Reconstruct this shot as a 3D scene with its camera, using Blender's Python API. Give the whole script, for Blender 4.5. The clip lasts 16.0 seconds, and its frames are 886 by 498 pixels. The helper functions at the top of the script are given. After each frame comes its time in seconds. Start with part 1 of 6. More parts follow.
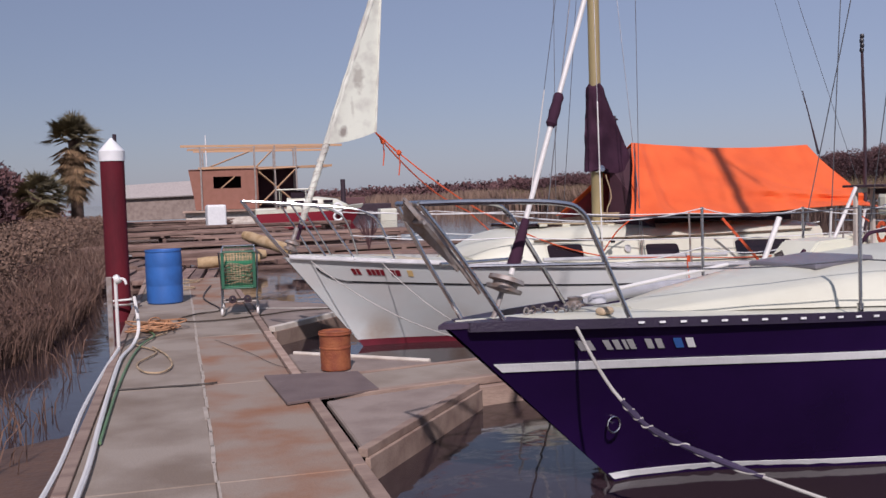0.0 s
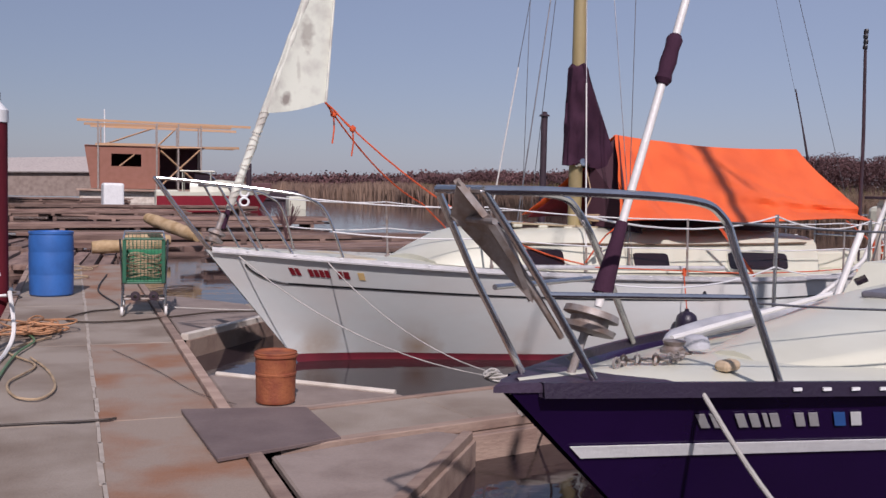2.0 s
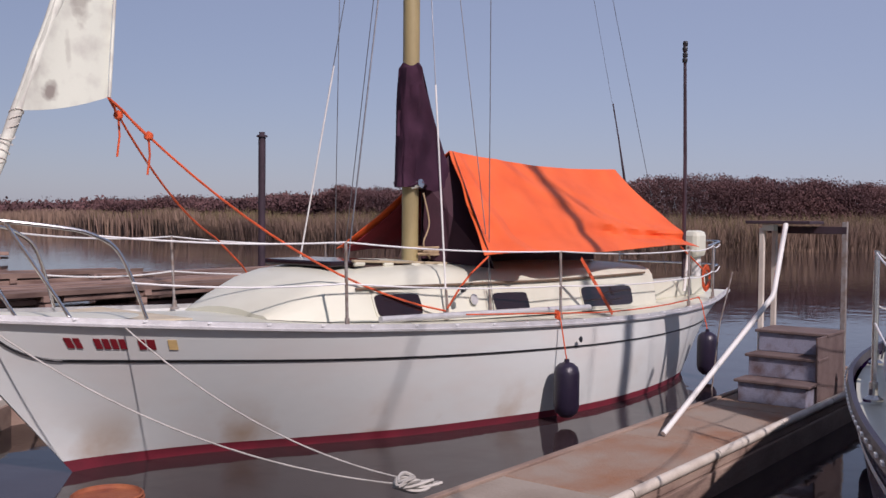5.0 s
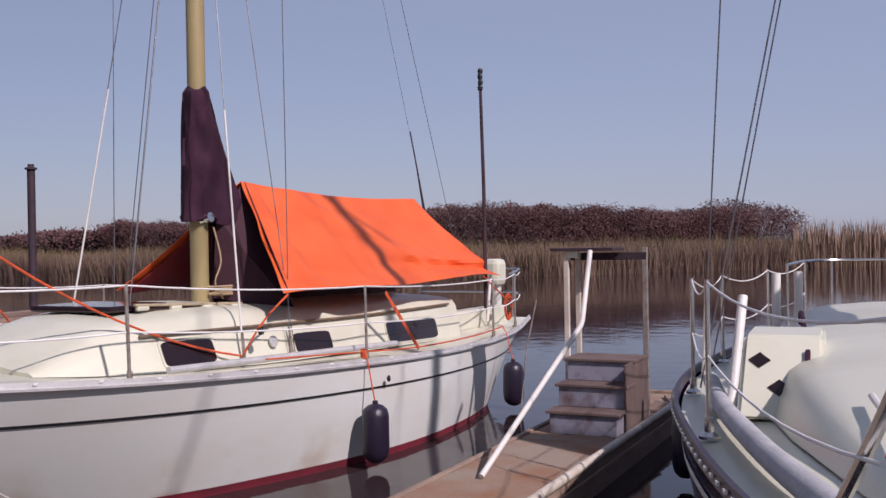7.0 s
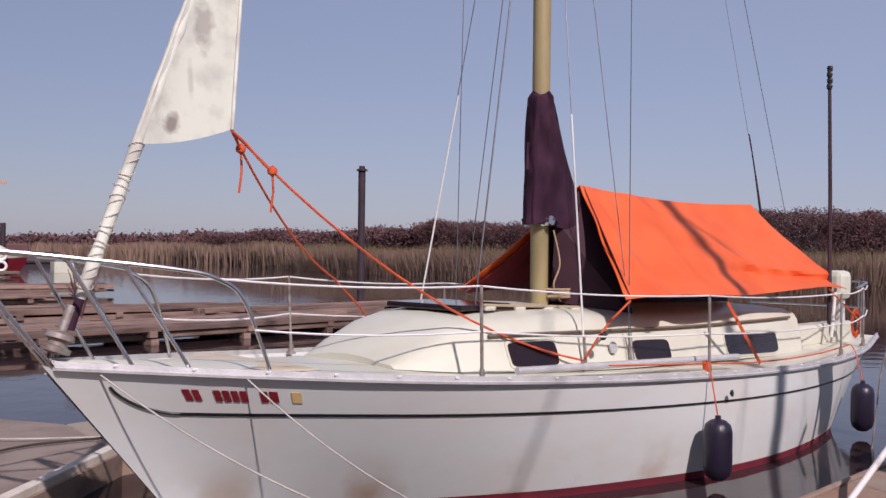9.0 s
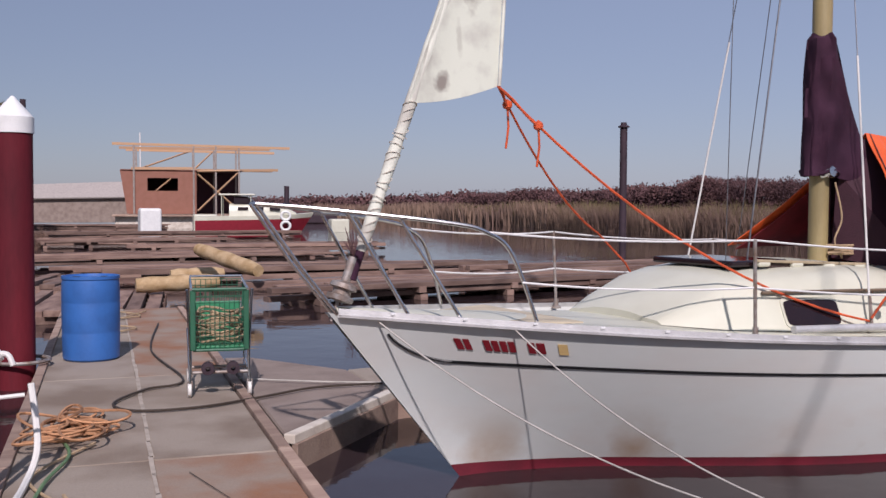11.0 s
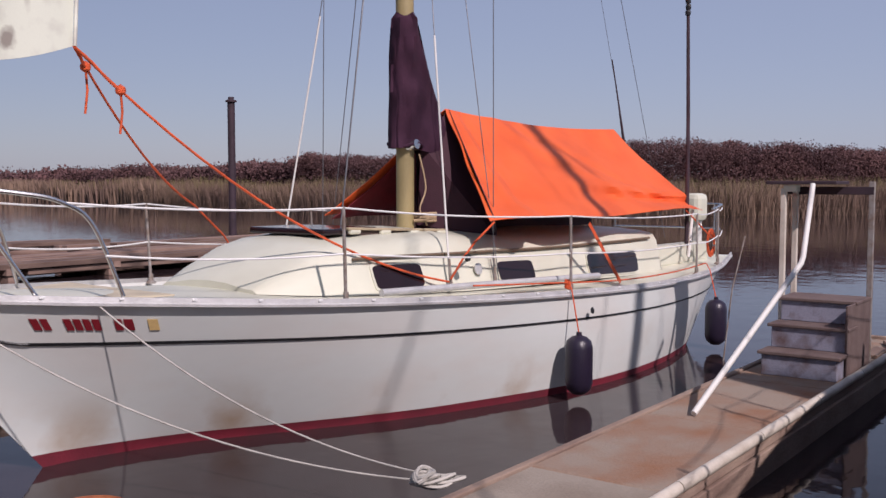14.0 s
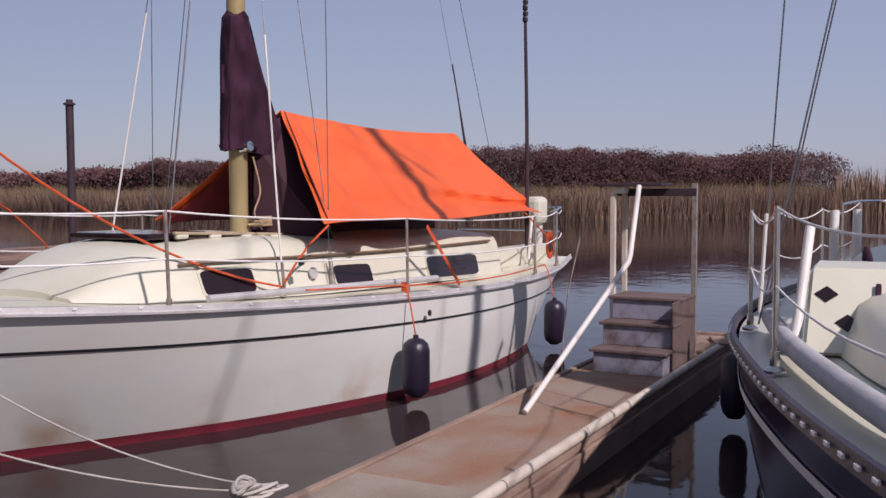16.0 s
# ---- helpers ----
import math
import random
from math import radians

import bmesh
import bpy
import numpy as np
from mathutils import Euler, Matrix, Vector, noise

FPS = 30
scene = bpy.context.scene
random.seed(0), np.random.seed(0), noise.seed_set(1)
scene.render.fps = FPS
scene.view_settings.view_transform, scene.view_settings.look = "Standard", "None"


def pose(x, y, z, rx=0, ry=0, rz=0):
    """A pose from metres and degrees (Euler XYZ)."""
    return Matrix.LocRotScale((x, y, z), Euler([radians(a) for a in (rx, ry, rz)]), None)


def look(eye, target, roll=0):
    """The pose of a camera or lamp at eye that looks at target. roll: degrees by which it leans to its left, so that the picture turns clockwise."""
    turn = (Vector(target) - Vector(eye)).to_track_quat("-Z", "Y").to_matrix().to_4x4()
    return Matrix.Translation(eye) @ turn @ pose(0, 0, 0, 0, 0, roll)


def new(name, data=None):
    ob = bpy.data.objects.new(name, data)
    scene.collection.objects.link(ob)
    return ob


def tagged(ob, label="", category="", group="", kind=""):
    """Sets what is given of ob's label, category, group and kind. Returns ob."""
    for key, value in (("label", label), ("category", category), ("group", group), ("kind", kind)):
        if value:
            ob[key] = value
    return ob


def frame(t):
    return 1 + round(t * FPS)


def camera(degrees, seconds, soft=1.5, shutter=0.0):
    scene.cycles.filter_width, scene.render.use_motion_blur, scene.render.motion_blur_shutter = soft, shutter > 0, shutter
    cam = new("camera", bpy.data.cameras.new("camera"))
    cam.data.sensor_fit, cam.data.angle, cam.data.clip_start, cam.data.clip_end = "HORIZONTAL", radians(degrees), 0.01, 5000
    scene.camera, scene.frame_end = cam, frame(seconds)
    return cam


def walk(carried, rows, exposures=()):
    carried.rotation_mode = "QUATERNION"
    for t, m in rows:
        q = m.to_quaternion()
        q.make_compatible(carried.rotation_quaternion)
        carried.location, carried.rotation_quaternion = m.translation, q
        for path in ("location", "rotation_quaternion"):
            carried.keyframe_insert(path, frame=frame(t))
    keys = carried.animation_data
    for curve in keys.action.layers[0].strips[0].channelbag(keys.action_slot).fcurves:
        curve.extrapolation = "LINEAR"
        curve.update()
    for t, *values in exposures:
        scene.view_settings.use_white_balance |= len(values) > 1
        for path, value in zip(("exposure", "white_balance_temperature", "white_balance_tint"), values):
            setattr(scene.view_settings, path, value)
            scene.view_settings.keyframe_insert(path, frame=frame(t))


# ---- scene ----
cam = camera(49.0, 16.0)
PATH = [
    (0, (-0.151, 0.524, 1.647), (0.371, 2.451, 1.535), -1.8),
    (0.5, (-0.157, 1.096, 1.615), (0.599, 2.939, 1.439), 0.9),
    (1, (-0.171, 1.597, 1.609), (0.527, 3.462, 1.42), 2.9),
    (1.5, (-0.232, 2.126, 1.6), (0.485, 3.984, 1.413), 8.4),
    (2, (-0.158, 2.702, 1.607), (0.556, 4.566, 1.48), 1.2),
    (2.5, (-0.184, 3.146, 1.621), (0.542, 5.008, 1.537), 1.4),
    (3, (-0.262, 3.625, 1.608), (0.506, 5.468, 1.483), 2.7),
    (3.5, (-0.271, 4.199, 1.612), (0.391, 6.082, 1.484), 1.4),
    (4, (-0.301, 4.682, 1.622), (0.573, 6.476, 1.488), 0.8),
    (4.5, (-0.191, 5.141, 1.643), (0.804, 6.871, 1.507), -0.4),
    (5, (-0.344, 5.536, 1.614), (0.933, 7.075, 1.548), 0.5),
    (5.2, (-0.381, 5.596, 1.628), (0.973, 7.068, 1.596), -0.7),
    (7.3, (0.036, 6.082, 1.642), (1.614, 7.311, 1.638), -0.9),
    (7.5, (0.056, 6.161, 1.636), (1.598, 7.435, 1.656), -1.4),
    (8, (-0.008, 6.257, 1.641), (1.407, 7.67, 1.676), -0.6),
    (8.5, (-0.157, 6.27, 1.667), (1.083, 7.839, 1.688), 0.4),
    (9, (-0.224, 6.276, 1.668), (0.905, 7.927, 1.668), 0.7),
    (9.5, (-0.244, 6.324, 1.626), (0.65, 8.111, 1.556), 1.4),
    (9.7, (-0.268, 6.307, 1.61), (0.531, 8.137, 1.488), 1.8),
    (11.8, (-0.265, 6.275, 1.639), (0.383, 8.167, 1.588), 0.0),
    (12, (-0.267, 6.271, 1.639), (0.54, 8.1, 1.588), -1.1),
    (12.5, (-0.288, 6.254, 1.636), (0.569, 8.06, 1.69), 0.8),
    (13, (-0.256, 6.277, 1.653), (0.764, 7.997, 1.667), -0.1),
    (13.5, (-0.278, 6.211, 1.61), (0.955, 7.783, 1.521), 0.1),
    (14, (-0.112, 6.245, 1.577), (1.212, 7.738, 1.444), 0.0),
    (14.5, (-0.041, 6.195, 1.577), (1.393, 7.586, 1.469), -0.5),
    (15, (-0.009, 6.14, 1.58), (1.495, 7.455, 1.482), -0.5),
    (15.5, (0.045, 6.132, 1.564), (1.585, 7.405, 1.474), -0.1),
    (16, (0.086, 6.164, 1.543), (1.612, 7.451, 1.423), -0.2),
]
walk(cam, [(t, look(eye, aim, roll)) for t, eye, aim, roll in PATH], exposures=[(0.0, 0.25, 6250, 25), (4.0, 0.28, 6350, 26), (8.5, 0.35, 6450, 28), (12.2, 0.30, 6250, 23), (14.5, 0.31, 6500, 27), (16.0, 0.31, 6550, 27)])

# ---- world, sun, exposure ----
SUN_EL, SUN_AZ = 41.0, 77.0          # the light travels towards +x, turned SUN_AZ degrees towards +y
world = bpy.data.worlds.new("world")
scene.world = world
world.use_nodes = True
wn = world.node_tree
sky = wn.nodes.new("ShaderNodeTexSky")
sky.sky_type, sky.sun_disc = "NISHITA", False
sky.sun_elevation, sky.sun_rotation = radians(SUN_EL), radians(270 - SUN_AZ)
sky.air_density, sky.dust_density, sky.ozone_density, sky.altitude = 1.0, 0.6, 1.5, 0
haze = wn.nodes.new("ShaderNodeMix")      # a thin smoke haze over the whole sky
haze.data_type = "RGBA"
haze.inputs[0].default_value = 0.72
wtc, wsep, wmr = wn.nodes.new("ShaderNodeTexCoord"), wn.nodes.new("ShaderNodeSeparateXYZ"), wn.nodes.new("ShaderNodeMapRange")
wn.links.new(wtc.outputs["Generated"], wsep.inputs[0])
wn.links.new(wsep.outputs["X"], wmr.inputs["Value"])
wmr.inputs["From Min"].default_value, wmr.inputs["From Max"].default_value = -0.4, 1.0
wmr.inputs["To Min"].default_value, wmr.inputs["To Max"].default_value = 0.70, 1.27
smoke = wn.nodes.new("ShaderNodeVectorMath")      # the haze thickens towards +x
smoke.operation = "SCALE"
smoke.inputs[0].default_value = (2.36, 2.90, 3.82)
wn.links.new(wmr.outputs[0], smoke.inputs["Scale"])
wn.links.new(smoke.outputs[0], haze.inputs[7])
wn.links.new(sky.outputs[0], haze.inputs[6])
wn.links.new(haze.outputs[2], wn.nodes["Background"].inputs[0])
wn.nodes["Background"].inputs[1].default_value = 0.082
sun_data = bpy.data.lights.new("sun", "SUN")
sun_data.energy, sun_data.angle, sun_data.color = 3.15, radians(1.1), (1.0, 0.955, 0.89)
sun = new("sun", sun_data)
a = radians(SUN_AZ)
sun.matrix_world = look((-50 * math.cos(a), -50 * math.sin(a), 50 * math.tan(radians(SUN_EL))), (0, 0, 0))

WATER = -0.22


# ---- materials ----
def mat(name, base, rough=0.6, metal=0.0, var=0.12, scale=6.0, fine=60.0, bump=0.15, other=None, spread=0.5, rand=0.0,
        stretch=(1, 1, 1), spec=0.5):
    """A surface with stains at one scale and grain at another; 'other' is the stain colour."""
    m = bpy.data.materials.new(name)
    m.use_nodes = True
    nt = m.node_tree
    b = nt.nodes["Principled BSDF"]
    b.inputs["Roughness"].default_value, b.inputs["Metallic"].default_value = rough, metal
    b.inputs["Specular IOR Level"].default_value = spec
    tc = nt.nodes.new("ShaderNodeTexCoord")
    mp = nt.nodes.new("ShaderNodeMapping")
    mp.inputs["Scale"].default_value = stretch
    nt.links.new(tc.outputs["Object"], mp.inputs[0])
    big, small = nt.nodes.new("ShaderNodeTexNoise"), nt.nodes.new("ShaderNodeTexNoise")
    big.inputs["Scale"].default_value, big.inputs["Detail"].default_value = scale, 6
    small.inputs["Scale"].default_value, small.inputs["Detail"].default_value = fine, 4
    for n in (big, small):
        nt.links.new(mp.outputs[0], n.inputs["Vector"])
    ramp = nt.nodes.new("ShaderNodeValToRGB")
    o = other or tuple(c * (1 - 2 * var) for c in base)
    ramp.color_ramp.elements[0].position, ramp.color_ramp.elements[0].color = 0.5 - spread * 0.4, (*o, 1)
    ramp.color_ramp.elements[1].position, ramp.color_ramp.elements[1].color = 0.5 + spread * 0.2, (*base, 1)
    nt.links.new(big.outputs["Fac"], ramp.inputs[0])
    hsv = nt.nodes.new("ShaderNodeHueSaturation")
    mr = nt.nodes.new("ShaderNodeMapRange")
    mr.inputs["To Min"].default_value, mr.inputs["To Max"].default_value = 1 - var, 1 + var
    nt.links.new(small.outputs["Fac"], mr.inputs["Value"])
    val = mr.outputs[0]
    if rand:
        info = nt.nodes.new("ShaderNodeObjectInfo")
        isl = nt.nodes.new("ShaderNodeNewGeometry")
        add, wrap = nt.nodes.new("ShaderNodeMath"), nt.nodes.new("ShaderNodeMath")
        nt.links.new(info.outputs["Random"], add.inputs[0])
        nt.links.new(isl.outputs["Random Per Island"], add.inputs[1])
        wrap.operation = "FRACT"
        nt.links.new(add.outputs[0], wrap.inputs[0])
        r2 = nt.nodes.new("ShaderNodeMapRange")
        r2.inputs["To Min"].default_value, r2.inputs["To Max"].default_value = 1 - rand, 1 + rand
        nt.links.new(wrap.outputs[0], r2.inputs["Value"])
        mul = nt.nodes.new("ShaderNodeMath")
        mul.operation = "MULTIPLY"
        nt.links.new(mr.outputs[0], mul.inputs[0])
        nt.links.new(r2.outputs[0], mul.inputs[1])
        val = mul.outputs[0]
    nt.links.new(val, hsv.inputs["Value"])
    nt.links.new(ramp.outputs[0], hsv.inputs["Color"])
    nt.links.new(hsv.outputs[0], b.inputs["Base Color"])
    if bump:
        bn = nt.nodes.new("ShaderNodeBump")
        bn.inputs["Strength"].default_value, bn.inputs["Distance"].default_value = bump, 0.02
        nt.links.new(small.outputs["Fac"], bn.inputs["Height"])
        nt.links.new(bn.outputs[0], b.inputs["Normal"])
    return m


GEL = mat("white_gelcoat", (0.635, 0.63, 0.515), 0.34, var=0.03, scale=1.6, fine=9, bump=0.02, other=(0.57, 0.56, 0.45), spread=0.4)
HULLW = mat("hull_white", (0.655, 0.68, 0.65), 0.35, var=0.03, scale=1.1, fine=6, bump=0.02, other=(0.65, 0.64, 0.60), spread=0.35, stretch=(1, 1, 2.2))


def waterline_stain(m):
    """Brown scum stains that creep up a hull from the water in patches."""
    nt = m.node_tree
    b = nt.nodes["Principled BSDF"]
    old = b.inputs["Base Color"].links[0].from_socket
    tc, sep = nt.nodes.new("ShaderNodeTexCoord"), nt.nodes.new("ShaderNodeSeparateXYZ")
    nt.links.new(tc.outputs["Object"], sep.inputs[0])
    n = nt.nodes.new("ShaderNodeTexNoise")
    n.inputs["Scale"].default_value, n.inputs["Detail"].default_value = 1.3, 5
    nt.links.new(tc.outputs["Object"], n.inputs["Vector"])
    patch, low = nt.nodes.new("ShaderNodeMapRange"), nt.nodes.new("ShaderNodeMapRange")
    patch.inputs["From Min"].default_value, patch.inputs["From Max"].default_value = 0.54, 0.72
    nt.links.new(n.outputs["Fac"], patch.inputs["Value"])
    low.inputs["From Min"].default_value, low.inputs["From Max"].default_value = 0.30, -0.15
    nt.links.new(sep.outputs["Z"], low.inputs["Value"])
    mul = nt.nodes.new("ShaderNodeMath")
    mul.operation = "MULTIPLY"
    nt.links.new(patch.outputs[0], mul.inputs[0])
    nt.links.new(low.outputs[0], mul.inputs[1])
    mix = nt.nodes.new("ShaderNodeMix")
    mix.data_type = "RGBA"
    nt.links.new(mul.outputs[0], mix.inputs[0])
    nt.links.new(old, mix.inputs[6])
    mix.inputs[7].default_value = (0.40, 0.27, 0.17, 1)
    nt.links.new(mix.outputs[2], b.inputs["Base Color"])


waterline_stain(HULLW)
DECKTAN = mat("deck_tan", (0.58, 0.50, 0.36), 0.7, var=0.08, scale=3, fine=90, other=(0.47, 0.40, 0.29))
RED_BOOT = mat("red_antifoul", (0.20, 0.02, 0.035), 0.55, var=0.15, scale=3, other=(0.12, 0.02, 0.03))
NAVY = mat("navy_hull", (0.018, 0.005, 0.044), 0.16, var=0.08, scale=1.5, fine=10, bump=0.015, other=(0.013, 0.004, 0.032))
BLACK = mat("black_paint", (0.015, 0.015, 0.017), 0.45)
WHITE = mat("white_paint", (0.78, 0.78, 0.76), 0.45, var=0.05)
CHROME = mat("stainless_steel", (0.62, 0.61, 0.60), 0.24, 1.0, var=0.08, scale=8, bump=0.02)
ALU = mat("dull_aluminium", (0.62, 0.61, 0.60), 0.45, 0.35, var=0.1, scale=8)
GALV = mat("galvanised_steel", (0.36, 0.33, 0.31), 0.6, 0.5, var=0.2, scale=12, other=(0.22, 0.15, 0.11))
SMOKE = mat("smoked_window", (0.018, 0.008, 0.010), 0.08, var=0.05, bump=0)
TARP = mat("orange_tarp", (0.80, 0.13, 0.028), 0.55, var=0.06, scale=2.2, fine=160, bump=0.06, other=(0.70, 0.10, 0.02))
# near-black for insides; in the tarp tent this colour is the shade
DARK_IN = mat("dark_interior", (0.045, 0.012, 0.022), 0.8, var=0.1)
COVER = mat("maroon_sail_cover", (0.052, 0.020, 0.038), 0.9, var=0.18, scale=5, fine=120, other=(0.034, 0.013, 0.026), spec=0.2)
MASTC = mat("khaki_mast_paint", (0.34, 0.27, 0.13), 0.5, var=0.1, scale=4, other=(0.27, 0.21, 0.10), stretch=(1, 1, 0.3))
SAIL = mat("stained_sailcloth", (0.70, 0.71, 0.61), 0.8, var=0.06, scale=3.2, fine=140, bump=0.1, other=(0.50, 0.48, 0.42), spread=0.25)
FLAP = mat("grimy_sailcloth", (0.62, 0.64, 0.54), 0.8, var=0.05, scale=5, fine=140, bump=0.1, other=(0.50, 0.50, 0.43), spread=0.3)


def grime(m, spots):
    """Dirty patches of a ragged outline: rows of x, z, half width, half height, strength."""
    nt = m.node_tree
    b = nt.nodes["Principled BSDF"]
    tc = nt.nodes.new("ShaderNodeTexCoord")
    n = nt.nodes.new("ShaderNodeTexNoise")
    n.inputs["Scale"].default_value, n.inputs["Detail"].default_value = 14, 5
    nt.links.new(tc.outputs["Object"], n.inputs["Vector"])
    for x, z, w, h, k in spots:
        mp = nt.nodes.new("ShaderNodeMapping")
        mp.inputs["Location"].default_value = (-x / w, 0, -z / h)
        mp.inputs["Scale"].default_value = (1 / w, 0, 1 / h)
        nt.links.new(tc.outputs["Object"], mp.inputs[0])
        ln = nt.nodes.new("ShaderNodeVectorMath")
        ln.operation = "LENGTH"
        nt.links.new(mp.outputs[0], ln.inputs[0])
        ad = nt.nodes.new("ShaderNodeMath")
        ad.operation = "MULTIPLY_ADD"
        ad.inputs[1].default_value = 1.8
        nt.links.new(n.outputs["Fac"], ad.inputs[0])
        nt.links.new(ln.outputs["Value"], ad.inputs[2])
        mr = nt.nodes.new("ShaderNodeMapRange")
        mr.inputs["From Min"].default_value, mr.inputs["From Max"].default_value = 2.1, 1.4
        mr.inputs["To Max"].default_value = k
        nt.links.new(ad.outputs[0], mr.inputs["Value"])
        mix = nt.nodes.new("ShaderNodeMix")
        mix.data_type = "RGBA"
        nt.links.new(mr.outputs[0], mix.inputs[0])
        nt.links.new(b.inputs["Base Color"].links[0].from_socket, mix.inputs[6])
        mix.inputs[7].default_value = (0.19, 0.155, 0.135, 1)
        nt.links.new(mix.outputs[2], b.inputs["Base Color"])


grime(FLAP, [(0.80, 2.46, 0.055, 0.075, 0.85), (1.02, 3.12, 0.07, 0.17, 0.55), (0.93, 2.75, 0.02, 0.12, 0.3), (0.70, 2.60, 0.03, 0.14, 0.3)])
ROPE_W = mat("white_rope", (0.54, 0.51, 0.46), 0.85, var=0.15, fine=220, bump=0.5)
ROPE_O = mat("orange_rope", (0.75, 0.11, 0.03), 0.8, var=0.2, fine=220, bump=0.5)
ROPE_T = mat("tan_rope", (0.50, 0.36, 0.22), 0.85, var=0.2, fine=220, bump=0.5)
ROPE_G = mat("green_hose", (0.12, 0.22, 0.10), 0.5, var=0.15)
HOSE_B = mat("black_cable", (0.05, 0.035, 0.025), 0.6, var=0.2)
WIRE = mat("rigging_wire", (0.20, 0.20, 0.21), 0.4, 0.8, var=0.1)
WIRE_W = mat("coated_lifeline", (0.76, 0.75, 0.73), 0.5, var=0.05)
FENDER = mat("black_fender_vinyl", (0.018, 0.012, 0.028), 0.38, var=0.1)
CONC = mat("stained_dock_deck", (0.315, 0.262, 0.212), 0.9, var=0.15, scale=1.3, fine=55, bump=0.3, other=(0.20, 0.15, 0.112), spread=0.42)
RUSTC = mat("rust_stained_deck", (0.295, 0.23, 0.18), 0.9, var=0.15, scale=1.5, fine=55, bump=0.3, other=(0.27, 0.125, 0.065), spread=0.40)
WOOD = mat("weathered_dock_timber", (0.37, 0.265, 0.205), 0.9, var=0.2, scale=3, fine=40, bump=0.25, other=(0.22, 0.14, 0.11), rand=0.25, stretch=(0.35, 1.6, 1.6))
WOOD_D = mat("dark_broken_timber", (0.25, 0.165, 0.13), 0.9, var=0.2, scale=3, fine=40, bump=0.25, other=(0.11, 0.062, 0.05), rand=0.35, stretch=(0.35, 1.6, 1.6))
WOOD_P = mat("grey_plywood", (0.285, 0.225, 0.19), 0.9, var=0.14, scale=2.5, fine=50, bump=0.25, other=(0.20, 0.15, 0.125), rand=0.12)
PLY = mat("reddish_plywood", (0.27, 0.12, 0.085), 0.85, var=0.12, scale=2, fine=40, other=(0.24, 0.105, 0.07), rand=0.1)
LUMBER = mat("new_lumber", (0.47, 0.29, 0.18), 0.8, var=0.12, scale=3, fine=40, other=(0.48, 0.28, 0.14), rand=0.15)
FOAM = mat("yellowed_foam_log", (0.50, 0.36, 0.21), 0.9, var=0.2, scale=5, fine=30, bump=0.6, other=(0.34, 0.22, 0.10))
STEPBLUE = mat("worn_blue_grey_step", (0.25, 0.25, 0.315), 0.85, var=0.2, scale=7, fine=60, other=(0.13, 0.085, 0.085), rand=0.1)
STEPTOP = mat("brown_worn_tread", (0.15, 0.105, 0.095), 0.85, var=0.2, scale=6, other=(0.10, 0.065, 0.06))
BARREL = mat("blue_plastic", (0.035, 0.14, 0.42), 0.45, var=0.08, scale=4, fine=30, bump=0.05, other=(0.03, 0.11, 0.33))
RUST = mat("rusty_bucket_steel", (0.33, 0.105, 0.04), 0.75, 0.1, var=0.25, scale=8, fine=50, bump=0.3, other=(0.17, 0.03, 0.018), spread=0.7)
GREENP = mat("green_cart_plastic", (0.022, 0.12, 0.065), 0.5, var=0.12, scale=9)
PILE = mat("maroon_pile_sleeve", (0.135, 0.014, 0.022), 0.75, var=0.18, scale=3, fine=30, other=(0.085, 0.012, 0.018), stretch=(1, 1, 0.25), spec=0.2)
PILE_D = mat("dark_steel_pile", (0.045, 0.025, 0.035), 0.75, var=0.2, scale=4)
PVC = mat("white_pvc", (0.72, 0.70, 0.66), 0.4, var=0.06, scale=5)
PIPE = mat("tan_edge_pipe", (0.62, 0.56, 0.48), 0.6, var=0.12, scale=5, other=(0.47, 0.40, 0.33), rand=0.08)
REDP = mat("red_boat_paint", (0.26, 0.022, 0.035), 0.3, var=0.08)
NUMRED = mat("dark_red_lettering", (0.22, 0.012, 0.02), 0.5)
YELLOW = mat("faded_yellow_decal", (0.75, 0.52, 0.22), 0.5)
BLUE = mat("blue_decal", (0.04, 0.14, 0.42), 0.5)
GREYBLUE = mat("grey_blue_canvas", (0.46, 0.46, 0.48), 0.7, var=0.12, scale=5, fine=80)
MUD = mat("dry_marsh_ground", (0.17, 0.115, 0.07), 0.95, var=0.2, scale=0.6, fine=14, bump=0.7, other=(0.09, 0.06, 0.045))
REED = mat("dry_reed", (0.25, 0.165, 0.118), 0.85, var=0.2, scale=0.12, fine=2, bump=0, other=(0.16, 0.10, 0.08), rand=0.14)
REED_G = mat("olive_reed", (0.19, 0.155, 0.065), 0.85, var=0.15, scale=0.1, fine=3, bump=0, other=(0.16, 0.12, 0.06), rand=0.35)
BRUSH = mat("dark_bramble", (0.14, 0.068, 0.066), 0.9, var=0.2, scale=0.3, fine=3, bump=0, other=(0.085, 0.042, 0.046), rand=0.14)
PALML = mat("palm_frond", (0.14, 0.115, 0.055), 0.7, var=0.2, rand=0.4, other=(0.10, 0.075, 0.04))
PALMD = mat("dead_palm_frond", (0.24, 0.15, 0.075), 0.9, var=0.2, rand=0.4, other=(0.14, 0.085, 0.05))
BARK = mat("palm_bark", (0.10, 0.062, 0.045), 0.95, var=0.25, scale=3, fine=18, bump=0.8)


